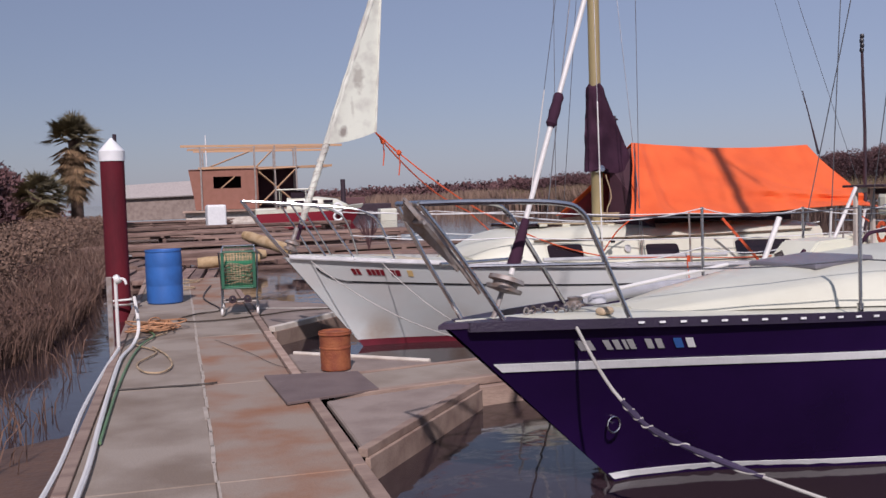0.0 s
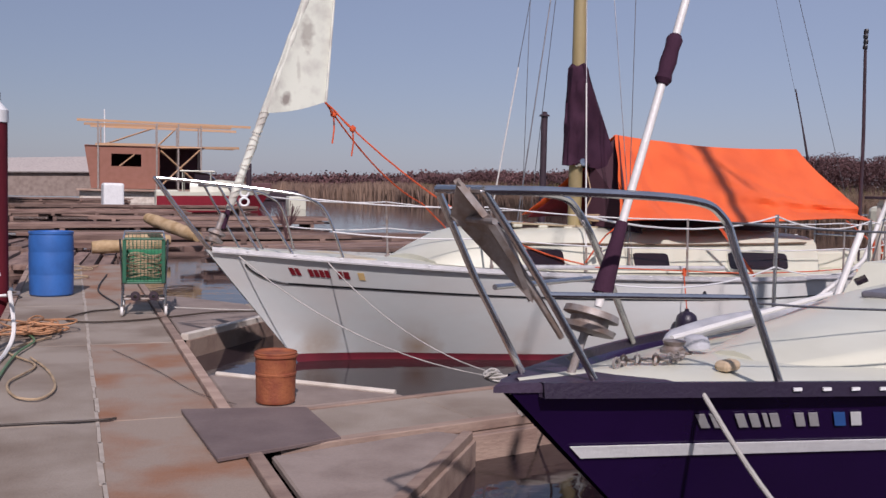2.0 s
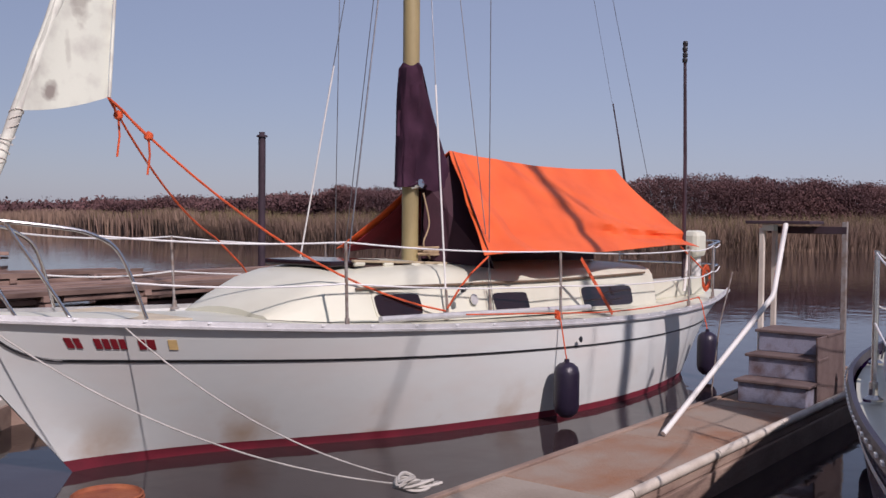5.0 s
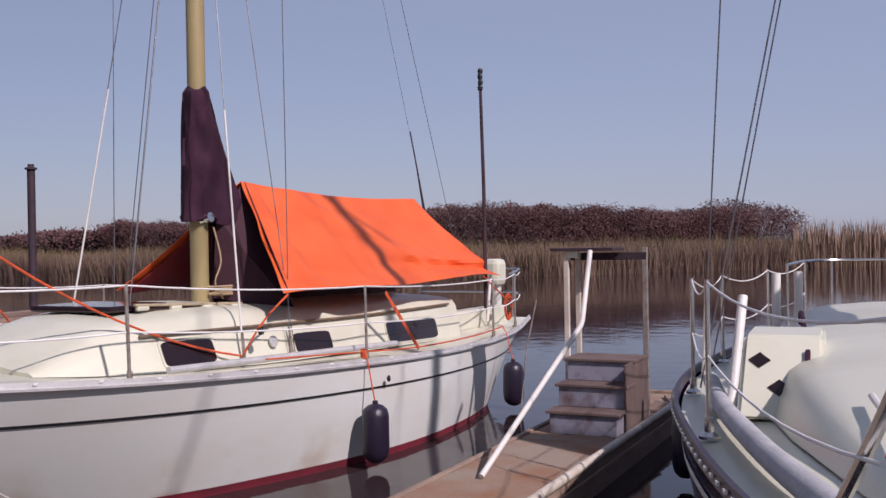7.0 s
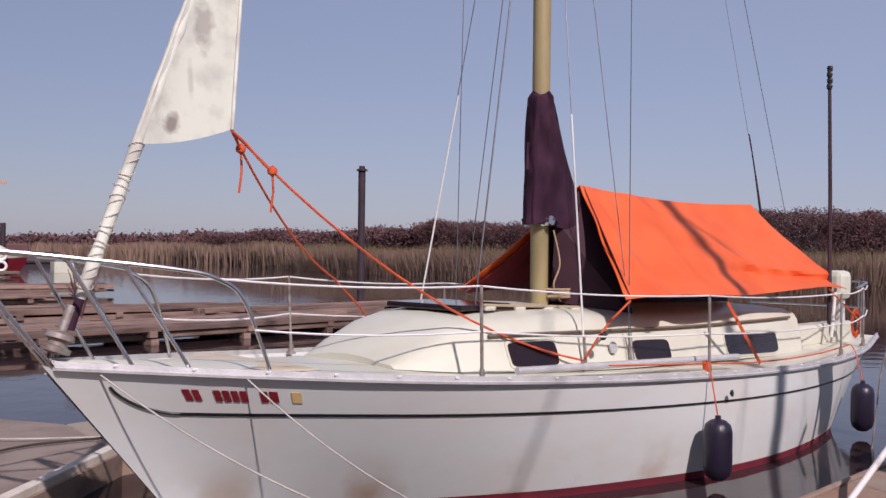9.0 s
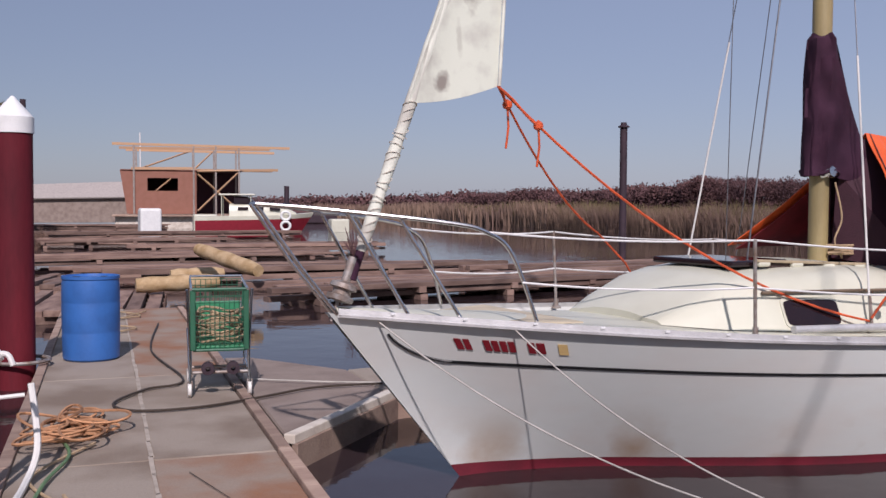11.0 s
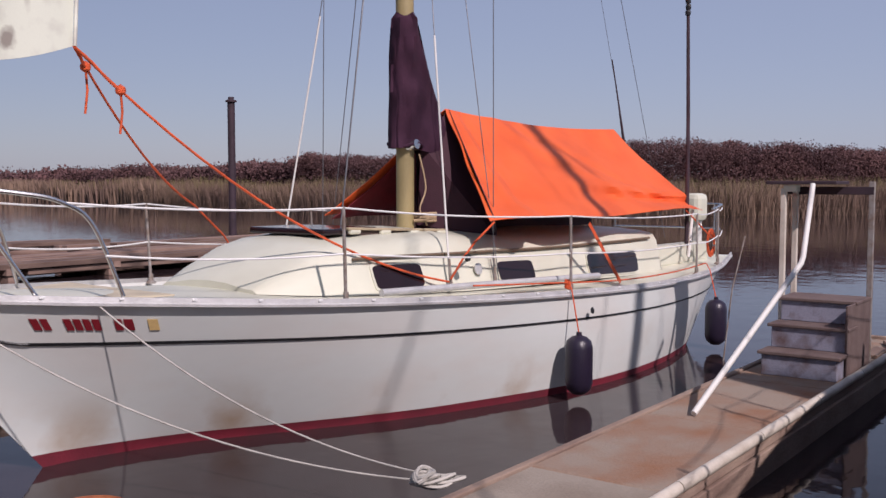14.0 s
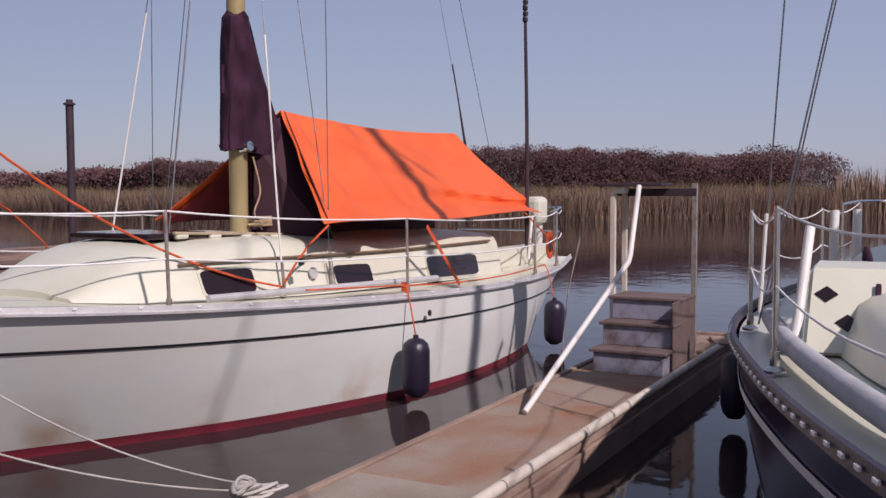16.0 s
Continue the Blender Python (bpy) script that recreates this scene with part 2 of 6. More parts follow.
def water_material():
    m = bpy.data.materials.new("muddy_water")
    m.use_nodes = True
    nt = m.node_tree
    b = nt.nodes["Principled BSDF"]
    b.inputs["Base Color"].default_value = (0.034, 0.022, 0.024, 1)
    b.inputs["Roughness"].default_value, b.inputs["IOR"].default_value = 0.05, 1.33
    tc = nt.nodes.new("ShaderNodeTexCoord")
    n1, n2 = nt.nodes.new("ShaderNodeTexNoise"), nt.nodes.new("ShaderNodeTexNoise")
    n1.inputs["Scale"].default_value, n1.inputs["Detail"].default_value = 2.2, 3
    n2.inputs["Scale"].default_value, n2.inputs["Detail"].default_value = 0.35, 3
    add = nt.nodes.new("ShaderNodeMath")
    for n in (n1, n2):
        nt.links.new(tc.outputs["Object"], n.inputs["Vector"])
    nt.links.new(n1.outputs["Fac"], add.inputs[0])
    nt.links.new(n2.outputs["Fac"], add.inputs[1])
    bn = nt.nodes.new("ShaderNodeBump")
    bn.inputs["Strength"].default_value, bn.inputs["Distance"].default_value = 0.11, 0.05
    nt.links.new(add.outputs[0], bn.inputs["Height"])
    nt.links.new(bn.outputs[0], b.inputs["Normal"])
    return m


WATERM = water_material()


# ---- mesh helpers ----
def part(name, bm, material, parent=None, label="", smooth=False):
    me = bpy.data.meshes.new(name)
    bmesh.ops.recalc_face_normals(bm, faces=bm.faces)
    if smooth:
        for f in bm.faces:
            f.smooth = True
    bm.to_mesh(me)
    bm.free()
    if smooth:
        me.set_sharp_from_angle(angle=radians(38))
    if material:
        me.materials.append(material)
    ob = new(name, me)
    ob.parent = parent
    if label:
        tagged(ob, label)
    return ob


def thing(name, label, category, at=(0, 0, 0), rz=0.0, group="", kind=""):
    ob = new(name)
    ob.matrix_basis = pose(*at, 0, 0, rz)
    return tagged(ob, label, category, group, kind)


def box(bm, c, size, rot=None, bevel=0.0):
    r = bmesh.ops.create_cube(bm, size=1.0)
    m = Matrix.Translation(c) @ (rot.to_4x4() if rot is not None else Matrix.Identity(4)) @ Matrix.Diagonal((*size, 1))
    bmesh.ops.transform(bm, matrix=m, verts=r["verts"])
    if bevel:
        es = list({e for v in r["verts"] for e in v.link_edges})
        bmesh.ops.bevel(bm, geom=es, offset=bevel, segments=2, affect="EDGES", profile=0.5)
    return bm


def B(c, size, rz=0.0, bevel=0.0, rx=0.0, ry=0.0):
    return box(bmesh.new(), c, size, Euler([radians(v) for v in (rx, ry, rz)]).to_matrix(), bevel)


def tube(bm, pts, r, n=8, caps=True):
    """A round bar along points; r is one radius or one for each point."""
    pts = [Vector(p) for p in pts]
    rs = r if isinstance(r, (list, tuple)) else [r] * len(pts)
    up = Vector((0, 0, 1))
    rings = []
    prev = None
    for i, p in enumerate(pts):
        d = (pts[min(i + 1, len(pts) - 1)] - pts[max(i - 1, 0)]).normalized()
        if prev is None:
            prev = d.cross(up if abs(d.z) < 0.9 else Vector((1, 0, 0))).normalized()
        prev = (prev - d * prev.dot(d)).normalized()
        q = d.cross(prev)
        rings.append([bm.verts.new(p + (prev * math.cos(2 * math.pi * k / n) + q * math.sin(2 * math.pi * k / n)) * rs[i]) for k in range(n)])
    for a0, b0 in zip(rings, rings[1:]):
        for k in range(n):
            bm.faces.new((a0[k], a0[(k + 1) % n], b0[(k + 1) % n], b0[k]))
    if caps:
        bm.faces.new(rings[0])
        bm.faces.new(rings[-1][::-1])
    return bm


def T(pts, r, n=8):
    return tube(bmesh.new(), pts, r, n)


def bend(pts, steps=8):
    """A smooth line through points."""
    pts = [Vector(p) for p in pts]
    out = []
    for i in range(len(pts) - 1):
        p0, p1, p2, p3 = pts[max(i - 1, 0)], pts[i], pts[i + 1], pts[min(i + 2, len(pts) - 1)]
        for k in range(steps):
            u = k / steps
            out.append(0.5 * (2 * p1 + (p2 - p0) * u + (2 * p0 - 5 * p1 + 4 * p2 - p3) * u * u + (3 * p1 - p0 - 3 * p2 + p3) * u ** 3))
    return out + [pts[-1]]


def sag(p, q, drop, n=14):
    p, q = Vector(p), Vector(q)
    return [p.lerp(q, i / n) - Vector((0, 0, drop * 4 * (i / n) * (1 - i / n))) for i in range(n + 1)]


def grid(bm, rows, close=False):
    vs = [[bm.verts.new(p) for p in row] for row in rows]
    for r0, r1 in zip(vs, vs[1:]):
        for k in range(len(r0) - (0 if close else 1)):
            q = (r0[k], r0[(k + 1) % len(r0)], r1[(k + 1) % len(r1)], r1[k])
            try:
                bm.faces.new(q)
            except ValueError:
                pass
    return vs


def prism(poly, z0, z1, bevel=0.0):
    bm = bmesh.new()
    lo = [bm.verts.new((x, y, z0)) for x, y in poly]
    hi = [bm.verts.new((x, y, z1)) for x, y in poly]
    bm.faces.new(lo[::-1])
    bm.faces.new(hi)
    for k in range(len(poly)):
        j = (k + 1) % len(poly)
        bm.faces.new((lo[k], lo[j], hi[j], hi[k]))
    if bevel:
        bmesh.ops.bevel(bm, geom=[e for e in bm.edges if abs(e.verts[0].co.z - e.verts[1].co.z) < 1e-4 and e.verts[0].co.z > (z0 + z1) / 2],
                        offset=bevel, segments=1, affect="EDGES")
    return bm


def lathe(profile, n=24):
    bm = bmesh.new()
    rows = [[(r * math.cos(2 * math.pi * k / n), r * math.sin(2 * math.pi * k / n), z) for k in range(n)] for r, z in profile]
    grid(bm, rows, close=True)
    bmesh.ops.remove_doubles(bm, verts=bm.verts, dist=1e-5)
    return bm


def solid(bm, t):
    bmesh.ops.recalc_face_normals(bm, faces=bm.faces)
    bmesh.ops.solidify(bm, geom=bm.faces, thickness=t)
    return bm


def lerp_table(table, x):
    """A smooth curve through (x, y) rows."""
    if x <= table[0][0]:
        return table[0][1]
    n = len(table)
    for i in range(n - 1):
        (x0, y0), (x1, y1) = table[i], table[i + 1]
        if x <= x1:
            h = x1 - x0
            m0 = (y1 - table[i - 1][1]) / (x1 - table[i - 1][0]) if i else (y1 - y0) / h
            m1 = (table[i + 2][1] - y0) / (table[i + 2][0] - x0) if i + 2 < n else (y1 - y0) / h
            u = (x - x0) / h
            return (2 * u ** 3 - 3 * u * u + 1) * y0 + (u ** 3 - 2 * u * u + u) * h * m0 + (3 * u * u - 2 * u ** 3) * y1 + (u ** 3 - u * u) * h * m1
    return table[-1][1]


rnd = random.Random(5)

# ---- water, banks ----
bm = bmesh.new()
grid(bm, [[(-1500 + 300 * i, -1500 + 400 * j, WATER) for i in range(11)] for j in range(11)])
tagged(part("water", bm, WATERM), "still brown muddy slough water reflecting the sky", "water", kind="structure")


def shore_mesh(line, back, h0, h1):
    """A bank: from the waterline back to higher land."""
    bm = bmesh.new()
    rows = []
    for u, (dz) in ((0.0, -0.5), (0.02, -0.02), (0.10, 0.25), (0.45, h0), (1.0, h1)):
        row = []
        for (x, y), (bx, by) in zip(line, back):
            px, py = x + (bx - x) * u, y + (by - y) * u
            row.append((px, py, WATER + dz + (0.3 * noise.noise(Vector((px * 0.2, py * 0.2, 0))) if u > 0.02 else 0)))
        rows.append(row)
    grid(bm, rows)
    return bm


FAR = [(110, -10), (86, 12), (64, 27.5), (55.5, 31.5), (48, 36), (40.5, 46), (36, 58), (35, 72), (36.5, 92), (37, 120), (33, 152), (20, 200), (-20, 240)]
FAR_BACK = [(330, 40), (310, 130), (270, 190), (240, 240), (220, 270), (200, 300), (190, 330), (180, 360), (170, 390), (160, 420), (140, 460), (100, 500), (60, 540)]
tagged(part("ground", shore_mesh(FAR, FAR_BACK, 0.7, 1.4), MUD), "low marshy far bank of dry mud", "ground", kind="structure")
LEFT = [(-18, -4), (-11, 3), (-6.6, 8.6), (-3.6, 11.2), (-2.1, 12.6), (-1.7, 15), (-1.6, 18), (-1.8, 24), (-2.4, 34), (-2.8, 50), (-3.4, 75), (-6, 110), (-20, 160)]
LEFT_BACK = [(-120, -40), (-120, -10), (-115, 10), (-110, 20), (-105, 40), (-100, 60), (-95, 75), (-92, 90), (-90, 110), (-90, 140), (-95, 180), (-110, 230), (-120, 260)]
tagged(part("ground", shore_mesh(LEFT, LEFT_BACK, 0.9, 1.6), MUD), "brown marshy near bank covered with dead brush", "ground", kind="structure")


def along(line, k):
    """The point k of the way along a line of points."""
    n = len(line) - 1
    i = min(int(k * n), n - 1)
    u = k * n - i
    return Vector(line[i]).lerp(Vector(line[i + 1]), u)


def blades(count, where, h, w, lean, seed, leafy=False):
    """Upright reed blades or brush twigs, each a bent strip."""
    r = random.Random(seed)
    verts, faces = [], []
    for _ in range(count):
        p = where(r)
        if p is None:
            continue
        x, y, z, k = p
        hh = h * k * r.uniform(0.4, 1.0) ** 0.7 * 1.2
        a = r.uniform(0, math.tau)
        c, s = math.cos(a) * w, math.sin(a) * w
        lx, ly = r.gauss(0, lean) * hh, r.gauss(0, lean) * hh
        i = len(verts)
        verts += [(x - c, y - s, z - 0.1), (x + c, y + s, z - 0.1), (x + lx * 0.4 - c, y + ly * 0.4 - s, z + hh * 0.6),
                  (x + lx * 0.4 + c, y + ly * 0.4 + s, z + hh * 0.6), (x + lx, y + ly, z + hh)]
        faces += [(i, i + 1, i + 3, i + 2), (i + 2, i + 3, i + 4)]
    me = bpy.data.meshes.new("reeds")
    me.from_pydata(verts, [], faces)
    return me


def clumps(count, where, size, seed):
    """Dense brush: many small leaf faces scattered round twig points."""
    r = random.Random(seed)
    verts, faces = [], []
    for _ in range(count):
        x, y, z, k = where(r)
        for _ in range(7):
            d = Vector((r.gauss(0, 1), r.gauss(0, 1), r.gauss(0, 0.7))) * size * k * 0.8
            q = Vector((x, y, z)) + d
            s = size * k * r.uniform(0.15, 0.45)
            n = Vector((r.gauss(0, 1), r.gauss(0, 1), r.gauss(0, 1))).normalized()
            u = n.orthogonal().normalized() * s
            v = n.cross(u)
            i = len(verts)
            verts += [q - u, q + v * 0.7, q + u, q - v * 0.6]
            faces += [(i, i + 1, i + 2, i + 3)]
    me = bpy.data.meshes.new("brush")
    me.from_pydata([tuple(v) for v in verts], [], faces)
    return me


def stuff(name, me, material, label, category):
    me.materials.append(material)
    return tagged(new(name, me), label, category, kind="stuff")


def far_reeds(depth0, depth1, k0, k1, hk):
    def f(r):
        k = r.uniform(k0, k1)
        p, q = along(FAR, k), along(FAR_BACK, k)
        d = (q - p).normalized()
        b = p + d * r.uniform(depth0, depth1)
        return b.x, b.y, WATER + 0.05 + 0.02 * (b - p).length, hk * (0.8 + 0.4 * (0.5 + 0.5 * noise.noise(Vector((b.x * 0.12, b.y * 0.12, 3)))))
    return f


stuff("reeds", blades(80000, far_reeds(0.0, 8.5, 0.06, 0.66, 0.9), 1.95, 0.013, 0.22, 1), REED, "tall dry tan reeds along the far bank", "reeds")
stuff("reeds", blades(9000, far_reeds(0.0, 8.0, 0.62, 0.95, 1.0), 1.9, 0.07, 0.10, 2), REED, "distant dry reeds along the slough", "reeds")
stuff("reeds", blades(11000, far_reeds(1.0, 7.0, 0.14, 0.72, 1.0), 2.0, 0.02, 0.2, 3), REED_G, "olive green reeds mixed into the bank", "reeds")
stuff("reeds", blades(5000, far_reeds(0.0, 5.0, 0.0, 0.16, 1.25), 2.4, 0.04, 0.08, 4), REED, "pale dry reeds past the end of the brush", "reeds")


def far_brush(k0, k1, d0, d1, zmax):
    def f(r):
        k = r.uniform(k0, k1)
        p, q = along(FAR, k), along(FAR_BACK, k)
        b = p + (q - p).normalized() * r.uniform(d0, d1)
        top = zmax * (1 - 0.24 * min(1.0, max(0.0, (k - 0.36) / 0.16))) * (0.80 + 0.28 * noise.noise(Vector((b.x * 0.10, b.y * 0.10, 8))) + 0.14 * noise.noise(Vector((b.x * 0.6, b.y * 0.6, 8))))
        return b.x, b.y, WATER + 0.6 + r.random() ** 0.75 * max(top, 0.9), 1.0
    return f


stuff("brush", clumps(64000, far_brush(0.155, 0.52, 5, 11, 4.35), 0.17, 11), BRUSH, "dark purple-brown bramble thicket behind the reeds", "brush")
stuff("brush", clumps(24000, far_brush(0.50, 0.72, 6, 18, 4.1), 0.32, 12), BRUSH, "dark distant bramble thicket", "brush")
stuff("brush", clumps(6000, far_brush(0.70, 0.92, 10, 40, 3.5), 0.8, 13), BRUSH, "low dark brush on the horizon", "brush")


def left_brush(hk, x0, x1, y0, y1):
    def f(r):
        y = y0 + (y1 - y0) * r.random() ** 1.6
        edge = lerp_table([(q, p) for p, q in LEFT], y)
        x = edge - 0.1 - (x1 - x0) * r.random() ** 1.3 * (0.3 + 0.7 * (y - y0) / (y1 - y0) * 1.3)
        return x, y, WATER + 0.05 + 0.02 * (edge - x), hk * (0.6 + 0.7 * (0.5 + 0.5 * noise.noise(Vector((x * 0.4, y * 0.4, 1)))))
    return f


stuff("dead_brush", blades(46000, left_brush(1.0, 0, 24, 11.5, 60), 0.46, 0.006, 0.45, 21), mat("dead_weed", (0.15, 0.085, 0.058), 0.9, rand=0.45, other=(0.075, 0.042, 0.034), bump=0), "dead brown weeds along the near bank", "weeds")
stuff("dead_brush", blades(3000, left_brush(1.0, 0, 30, 20, 70), 0.5, 0.014, 0.3, 22), REED, "dry tan grass along the near bank", "grass")
stuff("dead_brush", clumps(7000, lambda r: (lambda y: (-3.0 - abs(r.gauss(0, 2.0)) - 0.02 * y, y, 0.1 + 0.9 * r.random() ** 1.5, 1.0))(r.uniform(19, 62)), 0.13, 23), mat("brown_scrub", (0.20, 0.125, 0.085), 0.9, rand=0.4, other=(0.13, 0.075, 0.055), bump=0), "low brown shrubs on the near bank", "shrub")


def near_scrub(r):
    y = r.uniform(12.8, 26)
    x = lerp_table([(q, p) for p, q in LEFT], y) - 0.2 - 8 * r.random() ** 1.4
    k = noise.noise(Vector((x * 0.45, y * 0.45, 9)))
    return x, y, WATER + 0.05 + (0.25 + 0.5 * max(0.0, k)) * r.random(), 0.6 + 0.6 * r.random()


stuff("dead_brush", clumps(6500, near_scrub, 0.085, 29), mat("dark_scrub", (0.10, 0.052, 0.038), 0.9, rand=0.45, other=(0.055, 0.03, 0.024), bump=0), "dark brown matted scrub beside the dock", "shrub")


def shallow_weeds(r):
    """Sparse dead stalks standing in the shallows beside the dock."""
    y = r.uniform(7.5, 13.5)
    x = -1.3 - 6.0 * r.random() ** 1.2
    if noise.noise(Vector((x * 0.7, y * 0.7, 6))) < 0.05:
        return None
    return x, y, WATER, 0.5 + 0.8 * r.random()


stuff("dead_brush", blades(1500, shallow_weeds, 0.30, 0.006, 0.5, 27), bpy.data.materials["dead_weed"], "dead stalks standing in the shallow water", "weeds")
bm = bmesh.new()
grid(bm, [[(-1.0 - 0.22 * i, -1.0 + 0.3 * j, WATER + 0.035 + 0.03 * noise.noise(Vector((i * 0.35, j * 0.35, 2))) - 0.06 * max(0.0, (j - 27) / 7) ** 2 - 0.05 * max(0, i - 20) / 6 - 0.06 * max(0.0, (4 - j) / 4 + 0.5 * noise.noise(Vector((i * 0.3, 0, 5))))) for i in range(34)] for j in range(38)])
tagged(part("ground", bm, mat("wet_mud", (0.125, 0.068, 0.042), 0.55, var=0.25, scale=1.5, fine=16, bump=0.6, other=(0.075, 0.042, 0.028)), smooth=True), "wet brown mud flat beside the dock", "mud", kind="structure")


# ---- docks ----
def dock_slab(parent, poly, thick, material, name="panel", top=0.0):
    return part(name, prism(poly, top - thick, top, 0.012), material, parent)


main = thing("floor", "wide weathered main dock with a stained sheet deck", "dock", kind="structure")
ys = [-6.0, -3.05, -0.05, 3.1, 6.3, 9.48, 12.7, 15.9, 19.1, 22.3]
for y0, y1 in zip(ys, ys[1:]):
    for x0, x1 in ((-0.84, -0.0015), (0.0015, 0.80)):
        dz = rnd.uniform(-0.003, 0.0)
        dock_slab(main, [(x0, y0 + 0.004), (x1, y0 + 0.004), (x1, y1 - 0.004), (x0, y1 - 0.004)], 0.05, RUSTC if x1 > 0.5 and rnd.random() < 0.7 else CONC, "deck_panel", dz)
    for x in (-0.875, 0.85):
        part("edge_timber", B((x, (y0 + y1) / 2, -0.012), (0.085, y1 - y0 - 0.01, 0.07), bevel=0.008), WOOD, main)
    for x in (-0.90, 0.88):
        part("side_board", B((x, (y0 + y1) / 2, -0.19), (0.05, y1 - y0 - 0.006, 0.27), bevel=0.006), WOOD, main)
part("float", B((0, 8, -0.30), (1.66, 28, 0.46)), PILE_D, main, "dark float under the deck")
bm = bmesh.new()
for i in range(64):
    y = -5.5 + i * 0.43
    box(bm, (rnd.gauss(0, 0.003), y, 0.002), (0.026 + rnd.uniform(-0.010, 0.010), 0.45, 0.005), Euler((0, 0, rnd.gauss(0, 0.008))).to_matrix())
part("seam_strip", bm, mat("pale_seam_filler", (0.45, 0.385, 0.32), 0.9, var=0.15), main, "pale filler along the deck seam")

FA = radians(12.0)
FU, FN = Vector((math.cos(FA), math.sin(FA), 0)), Vector((-math.sin(FA), math.cos(FA), 0))
FO = Vector((2.0, 9.12, 0))     # a point on the finger's centre line


def fp(u, v, z=0.0):
    p = FO + FU * u + FN * v
    return (p.x, p.y, z)


finger = thing("finger_dock", "narrow weathered finger dock with plywood sheets and a pipe edge", "dock", kind="structure")
us = [-1.12, 0.4, 1.95, 3.5, 5.05, 6.4, 7.9]
for i, (u0, u1) in enumerate(zip(us, us[1:])):
    poly = [fp(u0 + 0.004, -0.36)[:2], fp(u1 - 0.004, -0.36)[:2], fp(u1 - 0.004, 0.42)[:2], fp(u0 + 0.004, 0.42)[:2]]
    dock_slab(finger, poly, 0.04, CONC if i < 2 else RUSTC, "deck_sheet", -0.002 * (i % 2))
for v, w in ((-0.415, 0.10), (0.445, 0.05)):
    part("edge_timber", B(fp(3.4, v, -0.02), (9.0, w, 0.07), 12.0, 0.008), WOOD, finger)
for v in (-0.46, 0.475):
    part("side_board", B(fp(3.5, v, -0.17), (8.8, 0.045, 0.22), 12.0, 0.006), WOOD, finger)
part("end_board", B(fp(7.92, 0, -0.10), (0.06, 0.98, 0.26), 12.0, 0.008), WOOD, finger)
part("float", B(fp(3.4, 0, -0.30), (8.6, 0.86, 0.40), 12.0), PILE_D, finger, "dark float under the deck")
for i in range(5):
    part("edge_pipe", T([fp(0.72 + i * 1.24, -0.452, 0.035), fp(0.72 + i * 1.24 + 1.225, -0.452, 0.035)], 0.034, 10), PIPE, finger, "pale plastic pipe along the edge", True)
for k, (u, v) in enumerate(((6.9, -0.3), (7.4, -0.36), (7.1, 0.3))):
    part("board_scrap", B(fp(u, v, 0.02), (0.5, 0.14, 0.03), 12 + 20 * k, 0.004), WOOD, finger)

# corner gussets where the finger meets the main dock
gus = thing("gusset_dock", "triangular weathered plywood gusset between docks", "dock", kind="structure")
A0, A1 = (0.945, 6.72), (2.27, 8.52)
dock_slab(gus, [(0.95, 6.78), (2.22, 8.52), (2.1, 8.64), (0.95, 8.36)], 0.04, WOOD_P, "deck_sheet", -0.006)
part("edge_timber", B(((A0[0] + A1[0]) / 2, (A0[1] + A1[1]) / 2, -0.02), (2.25, 0.07, 0.06), 53.6, 0.006), WOOD, gus)
part("side_board", B(((A0[0] + A1[0]) / 2 + 0.03, (A0[1] + A1[1]) / 2 - 0.02, -0.15), (2.26, 0.04, 0.2), 53.6, 0.006), WOOD, gus)
part("side_board", B((2.55, 8.66, -0.15), (0.66, 0.045, 0.2), 12, 0.006), WOOD, gus)
gus2 = thing("gusset_dock", "triangular weathered plywood gusset beside the rusty bucket", "dock", kind="structure")
dock_slab(gus2, [(0.92, 9.50), (2.25, 9.78), (1.0, 10.95), (0.92, 10.95)], 0.04, WOOD_P, "deck_sheet", -0.010)
part("edge_pipe", T([(0.98, 10.93, 0.0), (2.2, 9.83, 0.0)], 0.022), PIPE, gus2, "pale pipe along the edge", True)
part("side_board", B((1.60, 10.36, -0.14), (1.66, 0.04, 0.2), -42, 0.006), WOOD, gus2)

finger2 = thing("finger_dock", "second weathered finger dock past the sailboat's bow", "dock", kind="structure")
dock_slab(finger2, [(0.93, 13.02), (2.05, 14.36), (2.0, 15.72), (1.2, 16.8), (0.93, 16.85)], 0.04, WOOD_P, "deck_sheet", -0.006)
dock_slab(finger2, [(2.056, 14.37), (8.6, 15.8), (8.35, 17.0), (2.006, 15.72)], 0.04, CONC, "deck_sheet", -0.004)
part("edge_timber", B((1.50, 13.67, 0.0), (1.78, 0.09, 0.07), 50.3, 0.008), PIPE, finger2)
part("side_board", B((1.535, 13.65, -0.14), (1.78, 0.05, 0.22), 50.3, 0.006), WOOD, finger2)
part("edge_timber", B((5.3, 15.07, -0.01), (6.7, 0.09, 0.07), 12.3, 0.008), WOOD, finger2)
part("side_board", B((5.3, 15.04, -0.15), (6.7, 0.05, 0.22), 12.3, 0.006), WOOD, finger2)
part("float", B((4.9, 15.7, -0.32), (6.6, 1.1, 0.4), 12.3), PILE_D, finger2)

# derelict timber docks farther on

